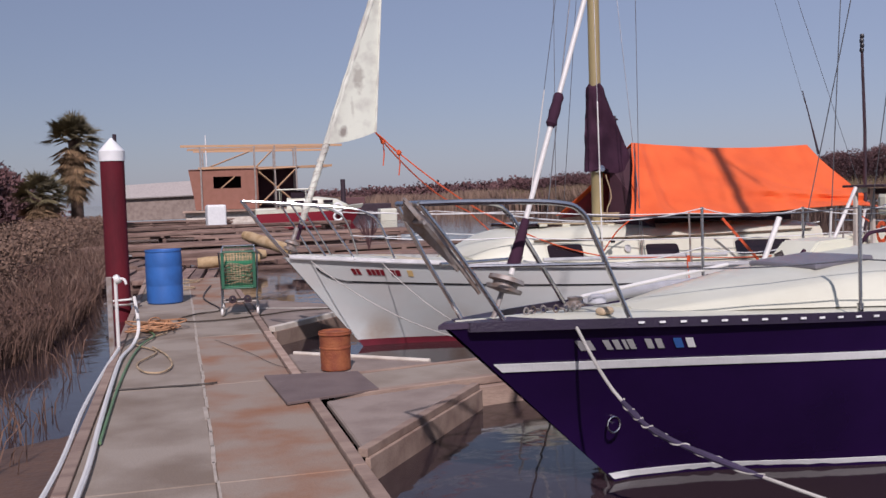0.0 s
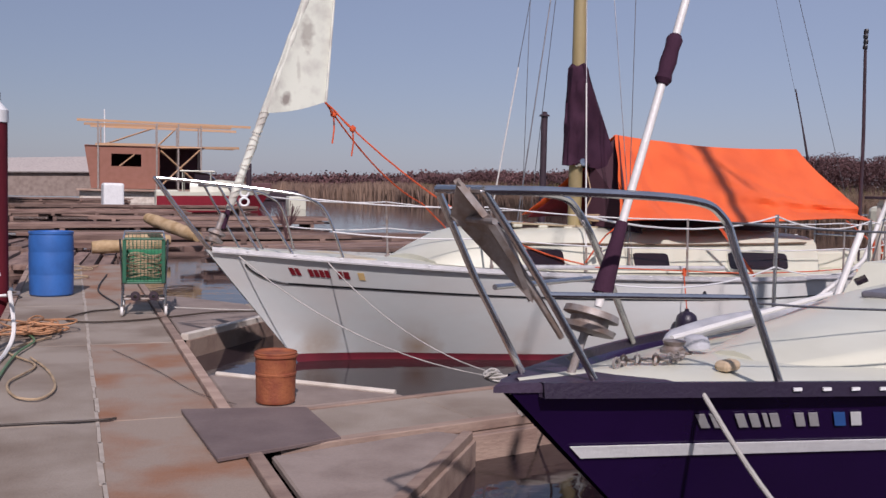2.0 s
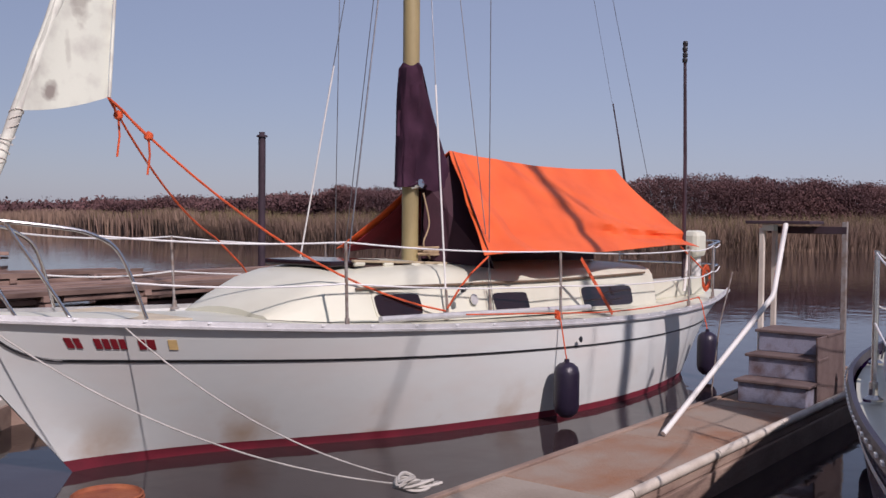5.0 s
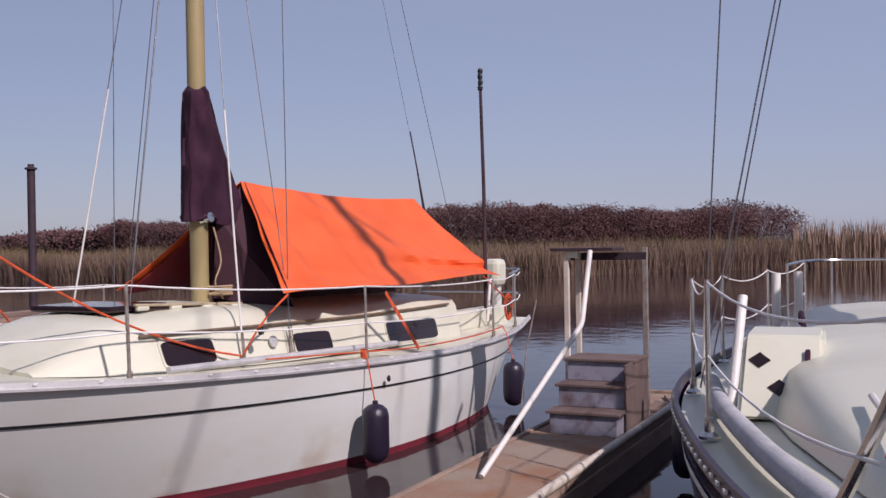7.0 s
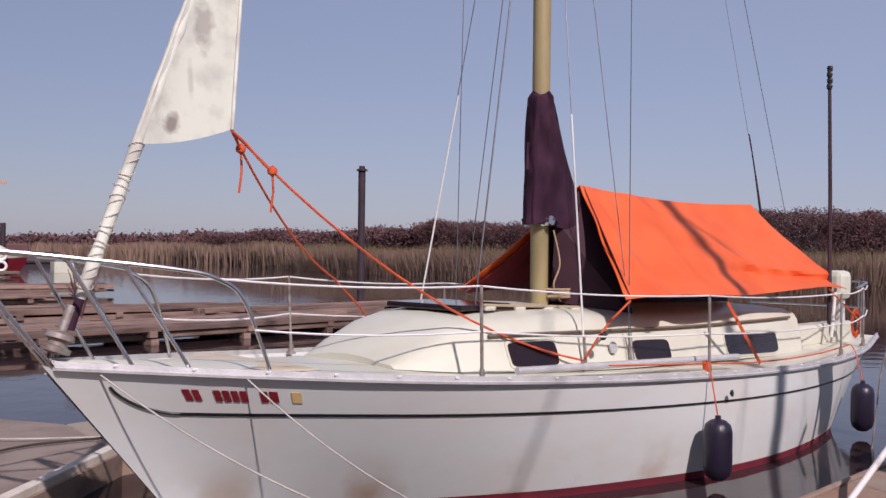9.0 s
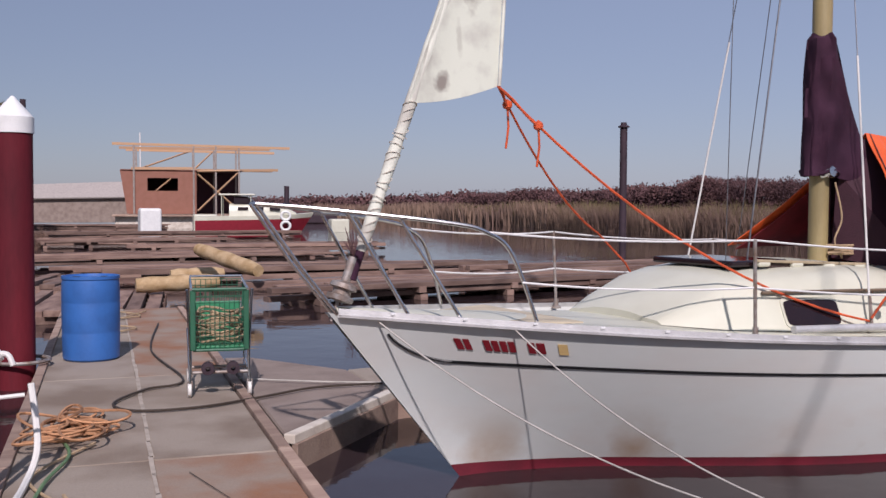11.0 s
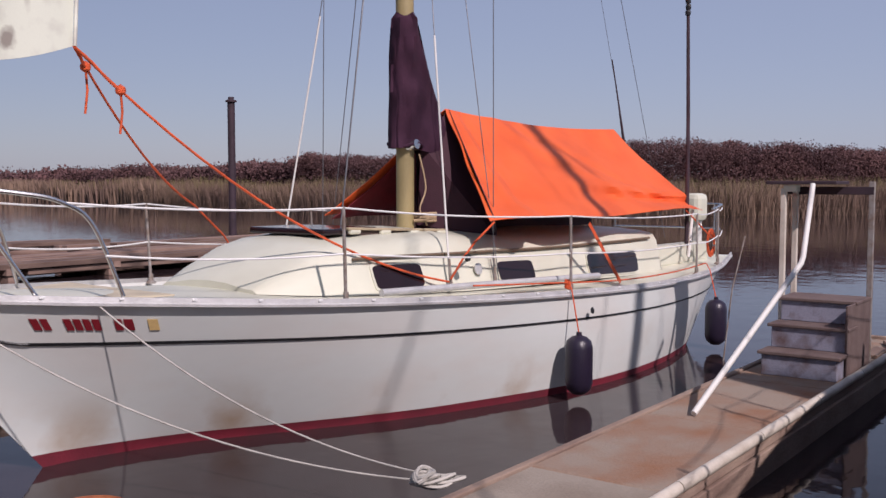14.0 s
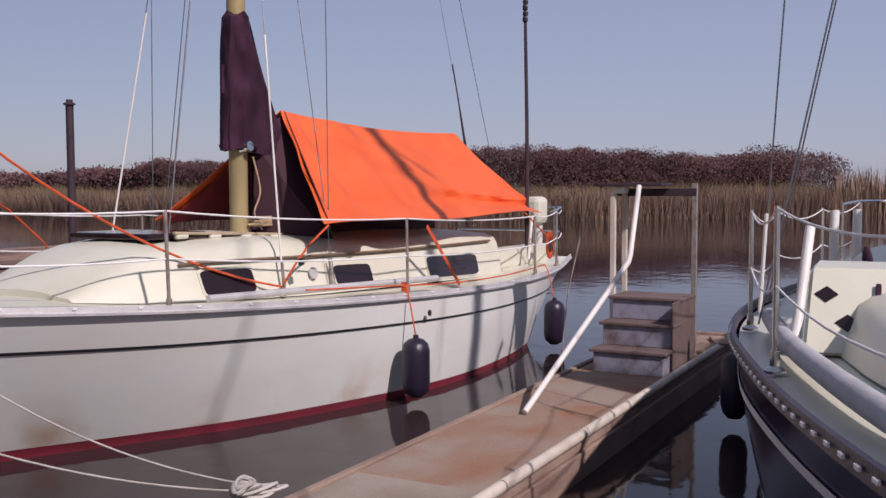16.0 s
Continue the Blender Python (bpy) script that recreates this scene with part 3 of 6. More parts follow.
def derelict(c, length, width, rz, layers, seed):
    r = random.Random(seed)
    d = thing("derelict_dock", "broken old timber dock of stacked grey planks", "dock", (*c, 0), rz, "derelict docks")
    n = max(3, int(width / 0.27))
    for layer in range(layers):
        z = WATER + 0.16 + layer * 0.15
        for i in range(n):
            L = length * r.uniform(0.55, 1.0)
            part("plank", B((r.uniform(-0.5, 0.5) * (length - L), -width / 2 + (i + 0.5) * width / n, z + r.uniform(-0.02, 0.03)),
                            (L, width / n * r.uniform(0.7, 0.96), r.uniform(0.07, 0.13)), r.gauss(0, 0.7), 0.006, 0, r.gauss(0, 0.25)), WOOD_D, d)
        for i in range(5):
            part("cross_beam", B((-length / 2 + (i + 0.5) * length / 5, 0, z - 0.10), (0.16, width * 1.02, 0.12), r.gauss(0, 4), 0.006), WOOD_D, d)
    return d


derelict((7.6, 25.9), 11.0, 1.9, 14, 2, 1)
derelict((4.2, 31.0), 12.0, 2.4, 4, 2, 2)
derelict((11.5, 29.5), 7.0, 1.4, 13, 2, 3)
derelict((1.5, 37.5), 11.0, 2.8, 8, 2, 4)
derelict((5.5, 45.0), 10.0, 2.5, -4, 2, 5)
derelict((-0.6, 24.2), 4.4, 2.6, 86, 1, 6)
derelict((-1.0, 29.5), 5.0, 1.6, 80, 1, 7)
derelict((0.8, 52.0), 9.0, 2.5, 5, 2, 8)
for k, (p, q) in enumerate((((0.25, 24.9, 0.16), (1.75, 25.0, 0.20)), ((1.55, 26.9, 0.72), (2.45, 24.7, 0.40)), ((1.0, 27.2, 0.16), (2.1, 27.3, 0.18)))):
    pts = [Vector(p).lerp(Vector(q), i / 6) for i in range(7)]
    tagged(part("foam_log", T(pts, [r * 1.45 for r in (0.085, 0.105, 0.095, 0.11, 0.10, 0.105, 0.08)], 12), FOAM, None, smooth=True), "yellowed crumbling foam float log lying on the dock", "float", "foam logs")


# ---- sailing boats ----
class Hull:
    """The form of a sailing boat: x runs aft from the bow, y to starboard."""

    def __init__(self, length, beam, sheer, wl, rake, rake_len, counter):
        self.L, self.beam, self.sheer, self.wl = length, beam, sheer, wl
        self.rake, self.rake_len, self.counter = rake, rake_len, counter

    def b(self, s):
        return lerp_table(self.beam, s)

    def z(self, s):
        return lerp_table(self.sheer, s)

    def at(self, s, f, side=-1, out=0.0):
        """f: 0 at the sheer, 1 at the water, more below it."""
        b, w, z0 = self.b(s), lerp_table(self.wl, s), self.z(s)
        x = s + self.rake * f * max(0.0, 1 - s / self.rake_len) ** 1.3
        x -= self.counter * min(f, 1.2) * max(0.0, (s - self.L + 2.2) / 2.2) ** 1.5
        if f <= 1:
            y = b + (w - b) * (0.85 * f + 0.15 * f * f) + 0.012 * b * math.sin(math.pi * f) * min(1, s / 3)
            z = z0 + (WATER - z0) * f
        else:
            y = w * max(0.0, 1 - ((f - 1) / 0.5) ** 2) ** 0.5
            z = WATER - (f - 1) * 1.3
        return Vector((x, side * (y + out), z))

    def skin(self, f0, f1, nf, out=0.0, s0=0.0, s1=None, n=44, sides=(-1, 1)):
        bm = bmesh.new()
        s1 = self.L if s1 is None else s1
        for side in sides:
            grid(bm, [[self.at(s0 + (s1 - s0) * i / n, f0 + (f1 - f0) * j / nf, side, out) for j in range(nf + 1)] for i in range(n + 1)])
        bmesh.ops.remove_doubles(bm, verts=bm.verts, dist=0.0004)
        return bm


def decal(h, s, f, w, hgt, side, out=0.006):
    """A small patch on the hull, w long and hgt high, its top at f."""
    z0 = h.z(s)
    df = hgt / (z0 - WATER)
    bm = bmesh.new()
    grid(bm, [[h.at(s + w * i / 3, f + df * j / 2, side, out) for j in range(3)] for i in range(4)])
    return solid(bm, 0.002)


def deck_mesh(h, camber=0.07, drop=0.03, s0=0.06):
    bm = bmesh.new()
    rows = []
    for i in range(41):
        s = s0 + (h.L - s0) * i / 40
        rows.append([(s, v * max(h.b(s) - 0.02, 0.01), h.z(s) - drop + camber * (1 - v * v)) for v in [k / 6 - 1 for k in range(13)]])
    grid(bm, rows)
    return bm


def trunk(rows):
    """A cabin: rows of s, half width at the foot, half width at the top, foot z, top z."""
    bm = bmesh.new()
    out = []
    for s, w0, w1, z0, z1 in rows:
        h = z1 - z0
        half = [(w0, z0), (w0 - (w0 - w1) * 0.25, z0 + h * 0.35), (w0 - (w0 - w1) * 0.6, z0 + h * 0.78), (w1, z0 + h * 0.93), (w1 * 0.86, z0 + h), (w1 * 0.45, z0 + h + 0.03), (0, z0 + h + 0.04)]
        out.append([(s, -y, z) for y, z in half] + [(s, y, z) for y, z in half[-2::-1]])
    vs = grid(bm, out)
    bm.faces.new(vs[0])
    bm.faces.new(vs[-1][::-1])
    return bm


def rail(parent, pts, r=0.0125, material=None, name="rail"):
    return part(name, T(pts, r, 8), material or CHROME, parent, smooth=True)


def fender(label, p, length, r=0.11):
    f = thing("fender", label, "fender", p)
    prof = [(0.0, 0.03), (0.022, 0.028), (0.025, 0.0), (r * 0.55, -0.012), (r * 0.88, -0.045), (r, -0.10), (r, -length + 0.11), (r * 0.85, -length + 0.05), (0.05, -length + 0.01), (0.0, -length)]
    part("body", lathe(prof, 20), FENDER, f, smooth=True)
    return f


# the white sloop
HA = Hull(10.0,
          [(0, 0.03), (0.5, 0.30), (1.0, 0.56), (2.0, 0.98), (3.0, 1.28), (4.2, 1.52), (5.5, 1.64), (7.0, 1.60), (8.5, 1.36), (10.0, 0.92)],
          [(0, 0.955), (1.2, 0.86), (2.7, 0.755), (4.5, 0.67), (6.5, 0.61), (8.2, 0.61), (10.0, 0.66)],
          [(0, 0.0), (0.4, 0.02), (1.4, 0.22), (2.4, 0.60), (3.7, 1.10), (5.3, 1.52), (6.8, 1.50), (8.2, 1.15), (9.3, 0.5), (10.0, 0.1)],
          0.98, 3.6, 0.9)
sloop = thing("sailboat", "white fibreglass sloop with red bottom and orange cockpit tarp", "sailboat", (1.05, 12.30, 0), 10.4)
hullA = part("hull", HA.skin(0, 0.925, 14), HULLW, sloop, "white gelcoat topsides with brown stains", True)
part("boot_stripe", HA.skin(0.925, 1.5, 8), RED_BOOT, hullA, "dark red bottom paint", True)
bm = bmesh.new()
grid(bm, [[HA.at(10.0, f / 10, side) for side in (-1, -0.5, 0, 0.5, 1)] for f in range(0, 13)])
part("transom", bm, HULLW, hullA, smooth=True)
part("cove_stripe", solid(HA.skin(0.245, 0.263, 1, 0.009, 0.55, 10.0, 44, (-1,)), 0.003), BLACK, hullA, "thin black stripe")
part("cove_stripe", solid(HA.skin(0.245, 0.263, 1, 0.004, 0.55, 10.0, 40, (1,)), 0.003), BLACK, hullA)
part("cove_stripe", T([HA.at(0.56 - 0.30 * math.sin(k / 8 * 1.57), 0.252 - 0.15 * (1 - math.cos(k / 8 * 1.57)) + 0.0, -1, 0.006) for k in range(9)], 0.009, 6), BLACK, hullA)
deckA = part("deck", deck_mesh(HA), GEL, sloop, "cream deck", True)
part("nonskid", prism([(0.8, -0.36), (1.55, -0.62), (1.55, 0.62), (0.8, 0.36)], 0.0, 0.012), DECKTAN, deckA, "tan non-skid panel").location = (0, 0, 0.868)
for side in (-1, 1):
    pts = [HA.at(0.05 + 9.95 * i / 50, 0, side, 0.012) + Vector((0, 0, -0.005)) for i in range(51)]
    bm = bmesh.new()
    grid(bm, [[p + Vector((0, -0.012 * side, 0.040)), p + Vector((0, 0.004 * side, 0.040)), p + Vector((0, 0.008 * side, 0.008)), p + Vector((0, 0.020 * side, 0.002)), p + Vector((0, 0.018 * side, -0.014)), p + Vector((0, -0.012 * side, -0.016))] for p in pts], True)
    part("toe_rail", bm, ALU, deckA, "dull aluminium toe rail", True)
    for i in range(24):
        p = HA.at(0.35 + i * 0.4, 0, side, 0.020)
        part("rail_fitting", B(p + Vector((0, 0, 0.024)), (0.035, 0.012, 0.014), 0, 0.003), WHITE, deckA)
cabin_rows = [(2.30, 0.54, 0.47, 0.805, 0.835), (2.55, 0.69, 0.54, 0.785, 0.955), (2.85, 0.80, 0.58, 0.76, 1.085), (3.1, 0.86, 0.64, 0.75, 1.13), (3.5, 0.93, 0.72, 0.73, 1.16),
              (4.2, 1.00, 0.80, 0.70, 1.17), (4.5, 1.02, 0.82, 0.69, 1.13), (5.6, 1.06, 0.88, 0.66, 1.09), (7.0, 1.02, 0.88, 0.62, 1.08), (7.9, 0.95, 0.83, 0.61, 1.05)]
cabA = part("cabin", trunk(cabin_rows), GEL, sloop, "cream cabin trunk", True)


def cabin_y(s, z):
    for r0, r1 in zip(cabin_rows, cabin_rows[1:]):
        if r0[0] <= s <= r1[0]:
            u = (s - r0[0]) / (r1[0] - r0[0])
            w0, w1, z0, z1 = [p + (q - p) * u for p, q in zip(r0[1:], r1[1:])]
            f = (z - z0) / (z1 - z0)
            return w0 - (w0 - w1) * (f / 0.35 * 0.25 if f < 0.35 else 0.25 + (f - 0.35) / 0.43 * 0.35)
    return 1.0


def port_light(s0, s1, z, hgt, dz):
    for side in (-1, 1):
        for nm, mt, grow, out in (("window_frame", GEL, 0.018, 0.012), ("pane", SMOKE, 0.0, 0.018)):
            bm = bmesh.new()
            ring = []
            hx, hz = (s1 - s0) / 2 + grow, hgt / 2 + grow
            for k in range(20):
                t = math.tau * k / 20
                cx, cz = math.copysign(abs(math.cos(t)) ** 0.25, math.cos(t)) * hx, math.copysign(abs(math.sin(t)) ** 0.3, math.sin(t)) * hz
                s, zz = (s0 + s1) / 2 + cx, z + cz + dz * cx
                ring.append(bm.verts.new((s, side * (cabin_y(s, zz) + out), zz)))
            bm.faces.new(ring)
            solid(bm, 0.012)
            part(nm, bm, mt, cabA, "dark smoked window" if nm == "pane" else "")


port_light(3.20, 3.68, 0.87, 0.18, -0.02)
port_light(4.62, 5.14, 0.82, 0.17, -0.03)
port_light(6.12, 7.22, 0.775, 0.21, -0.035)
trim_z = [(2.7, 1.0), (3.2, 1.02), (4.2, 1.01), (5.6, 0.99), (7.7, 0.985)]
part("cabin_trim", T([(q, -cabin_y(q, lerp_table(trim_z, q)) - 0.026, lerp_table(trim_z, q)) for q in [3.05 + 4.6 * i / 30 for i in range(31)]], 0.013, 6), mat("teak_trim", (0.17, 0.12, 0.08), 0.8), cabA, "weathered teak strip")
part("grab_rail", B((3.86, -0.52, 1.205), (1.16, 0.035, 0.022), -4, 0.006, 0, 2.5), mat("bleached_teak", (0.40, 0.32, 0.21), 0.8), cabA, "bleached teak grab rail")
# shade between rail and cabin top, built as a dark bar
part("rail_gap_shade", B((3.86, -0.50, 1.18), (1.12, 0.02, 0.05), -4, 0.004, 0, 2.5), mat("gap_shade_brown", (0.06, 0.035, 0.03), 0.8), cabA, "dark bar for the shade in the gap under the grab rail")
for k in range(4):
    part("rail_foot", B((3.36 + 0.335 * k, -0.515 - 0.024 * (k - 1.5), 1.185 - 0.013 * (k - 1.5)), (0.12, 0.05, 0.045), -4, 0.018), GEL, cabA)
hatch = part("hatch", B((3.38, 0, 1.205), (0.62, 0.86, 0.05), bevel=0.015), SMOKE, cabA, "dark forward hatch cover")
part("coaming", B((8.75, -0.72, 0.74), (1.5, 0.22, 0.24), 0, 0.03), GEL, cabA)
part("coaming", B((8.75, 0.72, 0.74), (1.5, 0.22, 0.24), 0, 0.03), GEL, cabA)
part("round_fitting", lathe([(0.05, 0), (0.05, 0.01), (0.03, 0.014), (0, 0.014)], 16), ALU, cabA).matrix_basis = pose(4.33, -0.98, 0.87, 80, 0, 0)
part("deck_pole", T([(2.95, -1.13, 0.80), (5.6, -1.42, 0.745)], 0.028, 10), ALU, deckA, "aluminium pole lying on the side deck", True)

# mast, its cover, rigging
mast = part("mast", T([(4.55, 0, 0.7), (4.55, 0, 5.0), (4.56, 0, 13.0)], 0.082, 16), MASTC, sloop, "khaki painted aluminium mast", True)
part("spreader", T([(4.56, -0.95, 7.6), (4.56, 0.95, 7.6)], 0.025), MASTC, mast)
for sd in (-1, 1):
    for x in (3.92, 4.54):
        part("turnbuckle", T([(x, sd * 1.01, 0.72), (x, sd * 1.01, 0.80), (x + 0.005, sd * 0.99, 0.98)], [0.018, 0.014, 0.009], 8), GALV, mast, smooth=True)
part("boom", T([(4.62, 0, 1.94), (8.35, 0.03, 2.06)], 0.055, 10), MASTC, mast, "boom under the tarp", True)
part("winch", lathe([(0.05, -0.05), (0.045, 0.0), (0.03, 0.02), (0.045, 0.05), (0, 0.055)], 14), CHROME, mast).matrix_basis = pose(4.53, -0.11, 1.93, 80, 0, 0)
bm = bmesh.new()
rows = [[(4.55 + 0.086 * math.cos(math.tau * k / 20), 0.086 * math.sin(math.tau * k / 20), 3.10 + 0.02 * math.sin(math.tau * k / 7)) for k in range(20)]]
for i in range(15):
    u = i / 14
    z = 3.06 - 1.16 * u
    fw, aft = 0.12 + 0.075 * u, 0.13 + 0.62 * u ** 1.1
    row = []
    for k in range(20):
        t = math.tau * k / 20
        c, s = math.cos(t), math.sin(t)
        rad = (aft if c > 0 else fw)
        w = 0.105 + 0.035 * u + 0.03 * math.sin(3 * u + 1)
        fold = 0.016 * math.sin(5 * t + 9 * u) + 0.045 * noise.noise(Vector((c * 2, s * 2, u * 6)))
        row.append((4.55 + c * rad + fold, s * w * (1 - 0.35 * max(c, 0)) + fold, z - 0.10 * max(c, 0) * u))
    rows.append(row)
grid(bm, rows, True)
part("sail_cover", bm, COVER, mast, "dark maroon canvas sail cover", True)
part("cover_tie", T([(4.55 + 0.16 * math.cos(t), 0.15 * math.sin(t), 1.93 + 0.02 * math.sin(3 * t)) for t in [math.tau * k / 16 for k in range(17)]], 0.014, 6), COVER, mast)
part("halyard", T(bend([(4.63, -0.10, 1.85), (4.70, -0.12, 1.55), (4.64, -0.10, 1.35), (4.72, -0.12, 1.20)]), 0.008, 6), ROPE_T, mast, "loose tan halyard", True)
bm = bmesh.new()
for k in range(7):
    tube(bm, [(4.75 + 0.16 * math.cos(t + k) + rnd.gauss(0, 0.03), -0.05 + 0.12 * math.sin(t + k), 1.24 + 0.012 * k) for t in [math.tau * i / 14 for i in range(14)]], 0.01, 5)
part("rope_coil", bm, ROPE_T, mast, "coiled halyards on the cabin top", True)
stays = [((0.10, 0, 1.0), (4.5, 0, 12.9), 0.006), ((10.0, 0, 0.85), (4.6, 0, 12.9), 0.004), ((3.70, 0, 1.2), (4.5, 0, 6.4), 0.0075), ((8.5, 0.0, 2.9), (4.62, 0, 12.9), 0.0025)]
for sd in (-1, 1):
    stays += [((4.5, sd * 1.02, 0.76), (4.56, sd * 0.95, 7.6), 0.0045), ((4.56, sd * 0.95, 7.6), (4.56, 0, 12.8), 0.0045), ((3.92, sd * 1.0, 0.78), (4.52, 0, 7.5), 0.0045), ((4.58, sd * 1.02, 0.76), (4.6, 0, 7.5), 0.0045)]
for p, q, r in stays:
    part("shroud", T([p, q], r, 6), WIRE, mast)
part("shroud_cover", T([(3.92, -1.0, 0.80), (4.10, -0.70, 2.80)], 0.0085, 8), PVC, mast, "white plastic shroud cover", True)
part("shroud_cover", T([(3.92, 1.0, 0.80), (4.13, 0.65, 3.1)], 0.0085, 8), PVC, mast, smooth=True)

# furled headsail with its loose triangular clew
def luff(z):
    return Vector((0.33 + (z - 1.6) * 0.372, 0, z))


furl = part("furled_headsail", T([luff(1.34 + 11.1 * k / 90) for k in range(91)], [0.030] + [0.040 + 0.006 * noise.noise(Vector((k * 0.9, 0, 0))) + 0.003 * math.sin(k * 2.1) for k in range(89)] + [0.03], 10), SAIL, sloop, "dirty white furled headsail", True)
for k in range(17):
    c = luff(1.42 + k * 0.055 + 0.012 * math.sin(k * 2.3))
    part("lashing", tube(bmesh.new(), [c + Vector((0.047 * math.cos(t), 0.048 * math.sin(t), 0.022 * math.sin(t + k))) for t in [math.tau * i / 12 for i in range(13)]], 0.003, 5, False), PIPE, furl)
part("furler_boot", T([luff(1.16), luff(1.36)], [0.034, 0.028], 12), COVER, furl, "dark sleeve over the furler", True)



bm = bmesh.new()
rows = []
clew = Vector((1.19, -0.13, 2.44))
apex = luff(4.4) + Vector((0.02, 0, 0))
for i in range(17):
    u = i / 16
    p = luff(2.30 + (4.4 - 2.30) * u) + Vector((-0.035, -0.035, 0))
    q = clew.lerp(apex, u)
    row = []
    for k in range(13):
        v = k / 12
        c = p.lerp(q, v)
        c.y += 0.018 * math.sin(v * 7 + u * 3) * v * (1 - u) + 0.02 * math.sin(math.pi * v) * (1 - u)
        c.z -= 0.03 * math.sin(math.pi * v) * (1 - u) ** 4
        row.append(c)
    rows.append(row)
grid(bm, rows)
part("sail_flap", solid(bm, 0.006), FLAP, furl, "loose triangular clew of stained sailcloth", True)
part("leech_tape", T([clew.lerp(apex, k / 10) + Vector((0.005, -0.006, 0)) for k in range(11)], 0.012, 6), SAIL, furl)
part("furler_drum", lathe([(0.02, 0.0), (0.085, 0.01), (0.09, 0.04), (0.06, 0.05), (0.06, 0.08), (0.09, 0.09), (0.085, 0.12), (0.03, 0.14), (0.03, 0.3)], 18), GALV, sloop, "corroded furler drum", True).matrix_basis = pose(0.08, 0, 1.02, 0, 20, 0)
part("toggle", T([(0.03, 0, 0.9), (0.08, 0, 1.04)], 0.012), GALV, sloop)
ropes = [sag(clew, (3.87, -1.03, 0.80), 0.27), sag(clew, (3.11, 1.2, 1.40), 0.13) + [Vector((3.45, 1.22, 1.12)), Vector((3.7, 1.25, 0.82))]]
for pts in ropes:
    part("sheet", T(pts, 0.0095, 6), ROPE_O, furl, "bright orange sheet rope", True)
for c, d in ((ropes[1][1], 0.30), (ropes[0][1].lerp(ropes[0][2], 0.4), 0.28)):
    part("knot", lathe([(0, -0.04), (0.03, -0.02), (0.035, 0.0), (0.03, 0.02), (0, 0.04)], 10), ROPE_O, furl, smooth=True).location = c
    part("rope_turn", T([clew.lerp(Vector(c), i / 6) + Vector((0.012 * math.sin(i), -0.014, -0.01)) for i in range(7)], 0.009, 6), ROPE_O, furl, smooth=True)
    part("rope_tail", T([c, (c[0] + 0.01, c[1], c[2] - d * 0.5), (c[0] - 0.01, c[1], c[2] - d)], 0.008, 6), ROPE_O, furl)

# orange tarp over the boom
def tarp_point(u, v):
    """u: fore to aft, v: -1 port edge, 0 ridge, 1 starboard edge."""
    ridge = Vector((5.17 + 3.38 * u, 0.02, 2.30 - 0.05 * u - 0.06 * math.sin(math.pi * u)))
    if u > 0.999:
        ridge = Vector((8.55, 0.02, 2.25))
    edge = Vector((4.24 + 4.72 * u, -1.22 + 0.22 * u * u, 1.27 + 0.05 * math.sin(math.pi * u) - 0.02))
    if v > 0:
        edge.y *= -0.82
        edge.x += 0.22 * (1 - u)
    a_ = abs(v)
    p = ridge.lerp(edge, a_)
    p.z -= 0.07 * math.sin(math.pi * a_) * (0.6 + 0.4 * math.sin(9 * u))
    w = 0.035 * math.sin(11 * u + 5 * a_) * a_ * (1 - 0.5 * u) + 0.05 * math.exp(-((u - 0.10 - 0.05 * a_) / 0.035) ** 2) * a_ - 0.05 * math.exp(-((u - 0.17) / 0.04) ** 2) * a_
    w += 0.05 * math.sin(16 * u * (1 - a_) + 3) * math.exp(-((a_ - 0.85) / 0.12) ** 2) + 0.03 * noise.noise(Vector((u * 5, v * 3, 4)))
    w *= 1.6
    w += 0.085 * math.exp(-((u - 0.035 - 0.07 * a_) / 0.018) ** 2) * a_ ** 0.5 - 0.07 * math.exp(-((u - 0.075 - 0.10 * a_) / 0.02) ** 2) * a_ ** 0.5
    late = min(1.0, max(0.0, (u - 0.3) / 0.15))
    w += late * (0.035 * math.exp(-((a_ - 0.50 - 0.32 * u) / 0.075) ** 2) - 0.03 * math.exp(-((a_ - 0.68 - 0.25 * u) / 0.08) ** 2))
    w += 0.028 * math.exp(-((u - 0.22 - 0.5 * a_) / 0.03) ** 2) - 0.03 * math.exp(-((u - 0.30 - 0.62 * a_) / 0.035) ** 2)
    p.z += 0.035 * a_ ** 6 * math.sin(8 * u + 1)
    p.y += -w if v <= 0 else w
    return p


bm = bmesh.new()
grid(bm, [[tarp_point(i / 90, -1 + k / 24) for k in range(49)] for i in range(91)])
tarp = tagged(part("tarp", solid(bm, 0.006), TARP, None, smooth=True), "bright orange tarp draped over the boom as a tent", "tarp")
tarp.matrix_basis = sloop.matrix_basis.copy()
# two added dark sheets put the tent's inner shade into the mesh
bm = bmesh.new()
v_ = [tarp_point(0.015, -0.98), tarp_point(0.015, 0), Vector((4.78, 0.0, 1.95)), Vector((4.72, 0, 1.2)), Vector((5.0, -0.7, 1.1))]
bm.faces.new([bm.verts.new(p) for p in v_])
shade_front = part("tent_shade", solid(bm, 0.01), DARK_IN, tarp, "dark sheet standing for the shaded inside of the tent")
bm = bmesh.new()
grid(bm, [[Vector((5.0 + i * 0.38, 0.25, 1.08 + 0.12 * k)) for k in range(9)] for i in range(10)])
part("tent_shade", solid(bm, 0.01), DARK_IN, tarp)
# offset copy of the starboard tarp, dark red for its shaded underside
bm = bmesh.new()
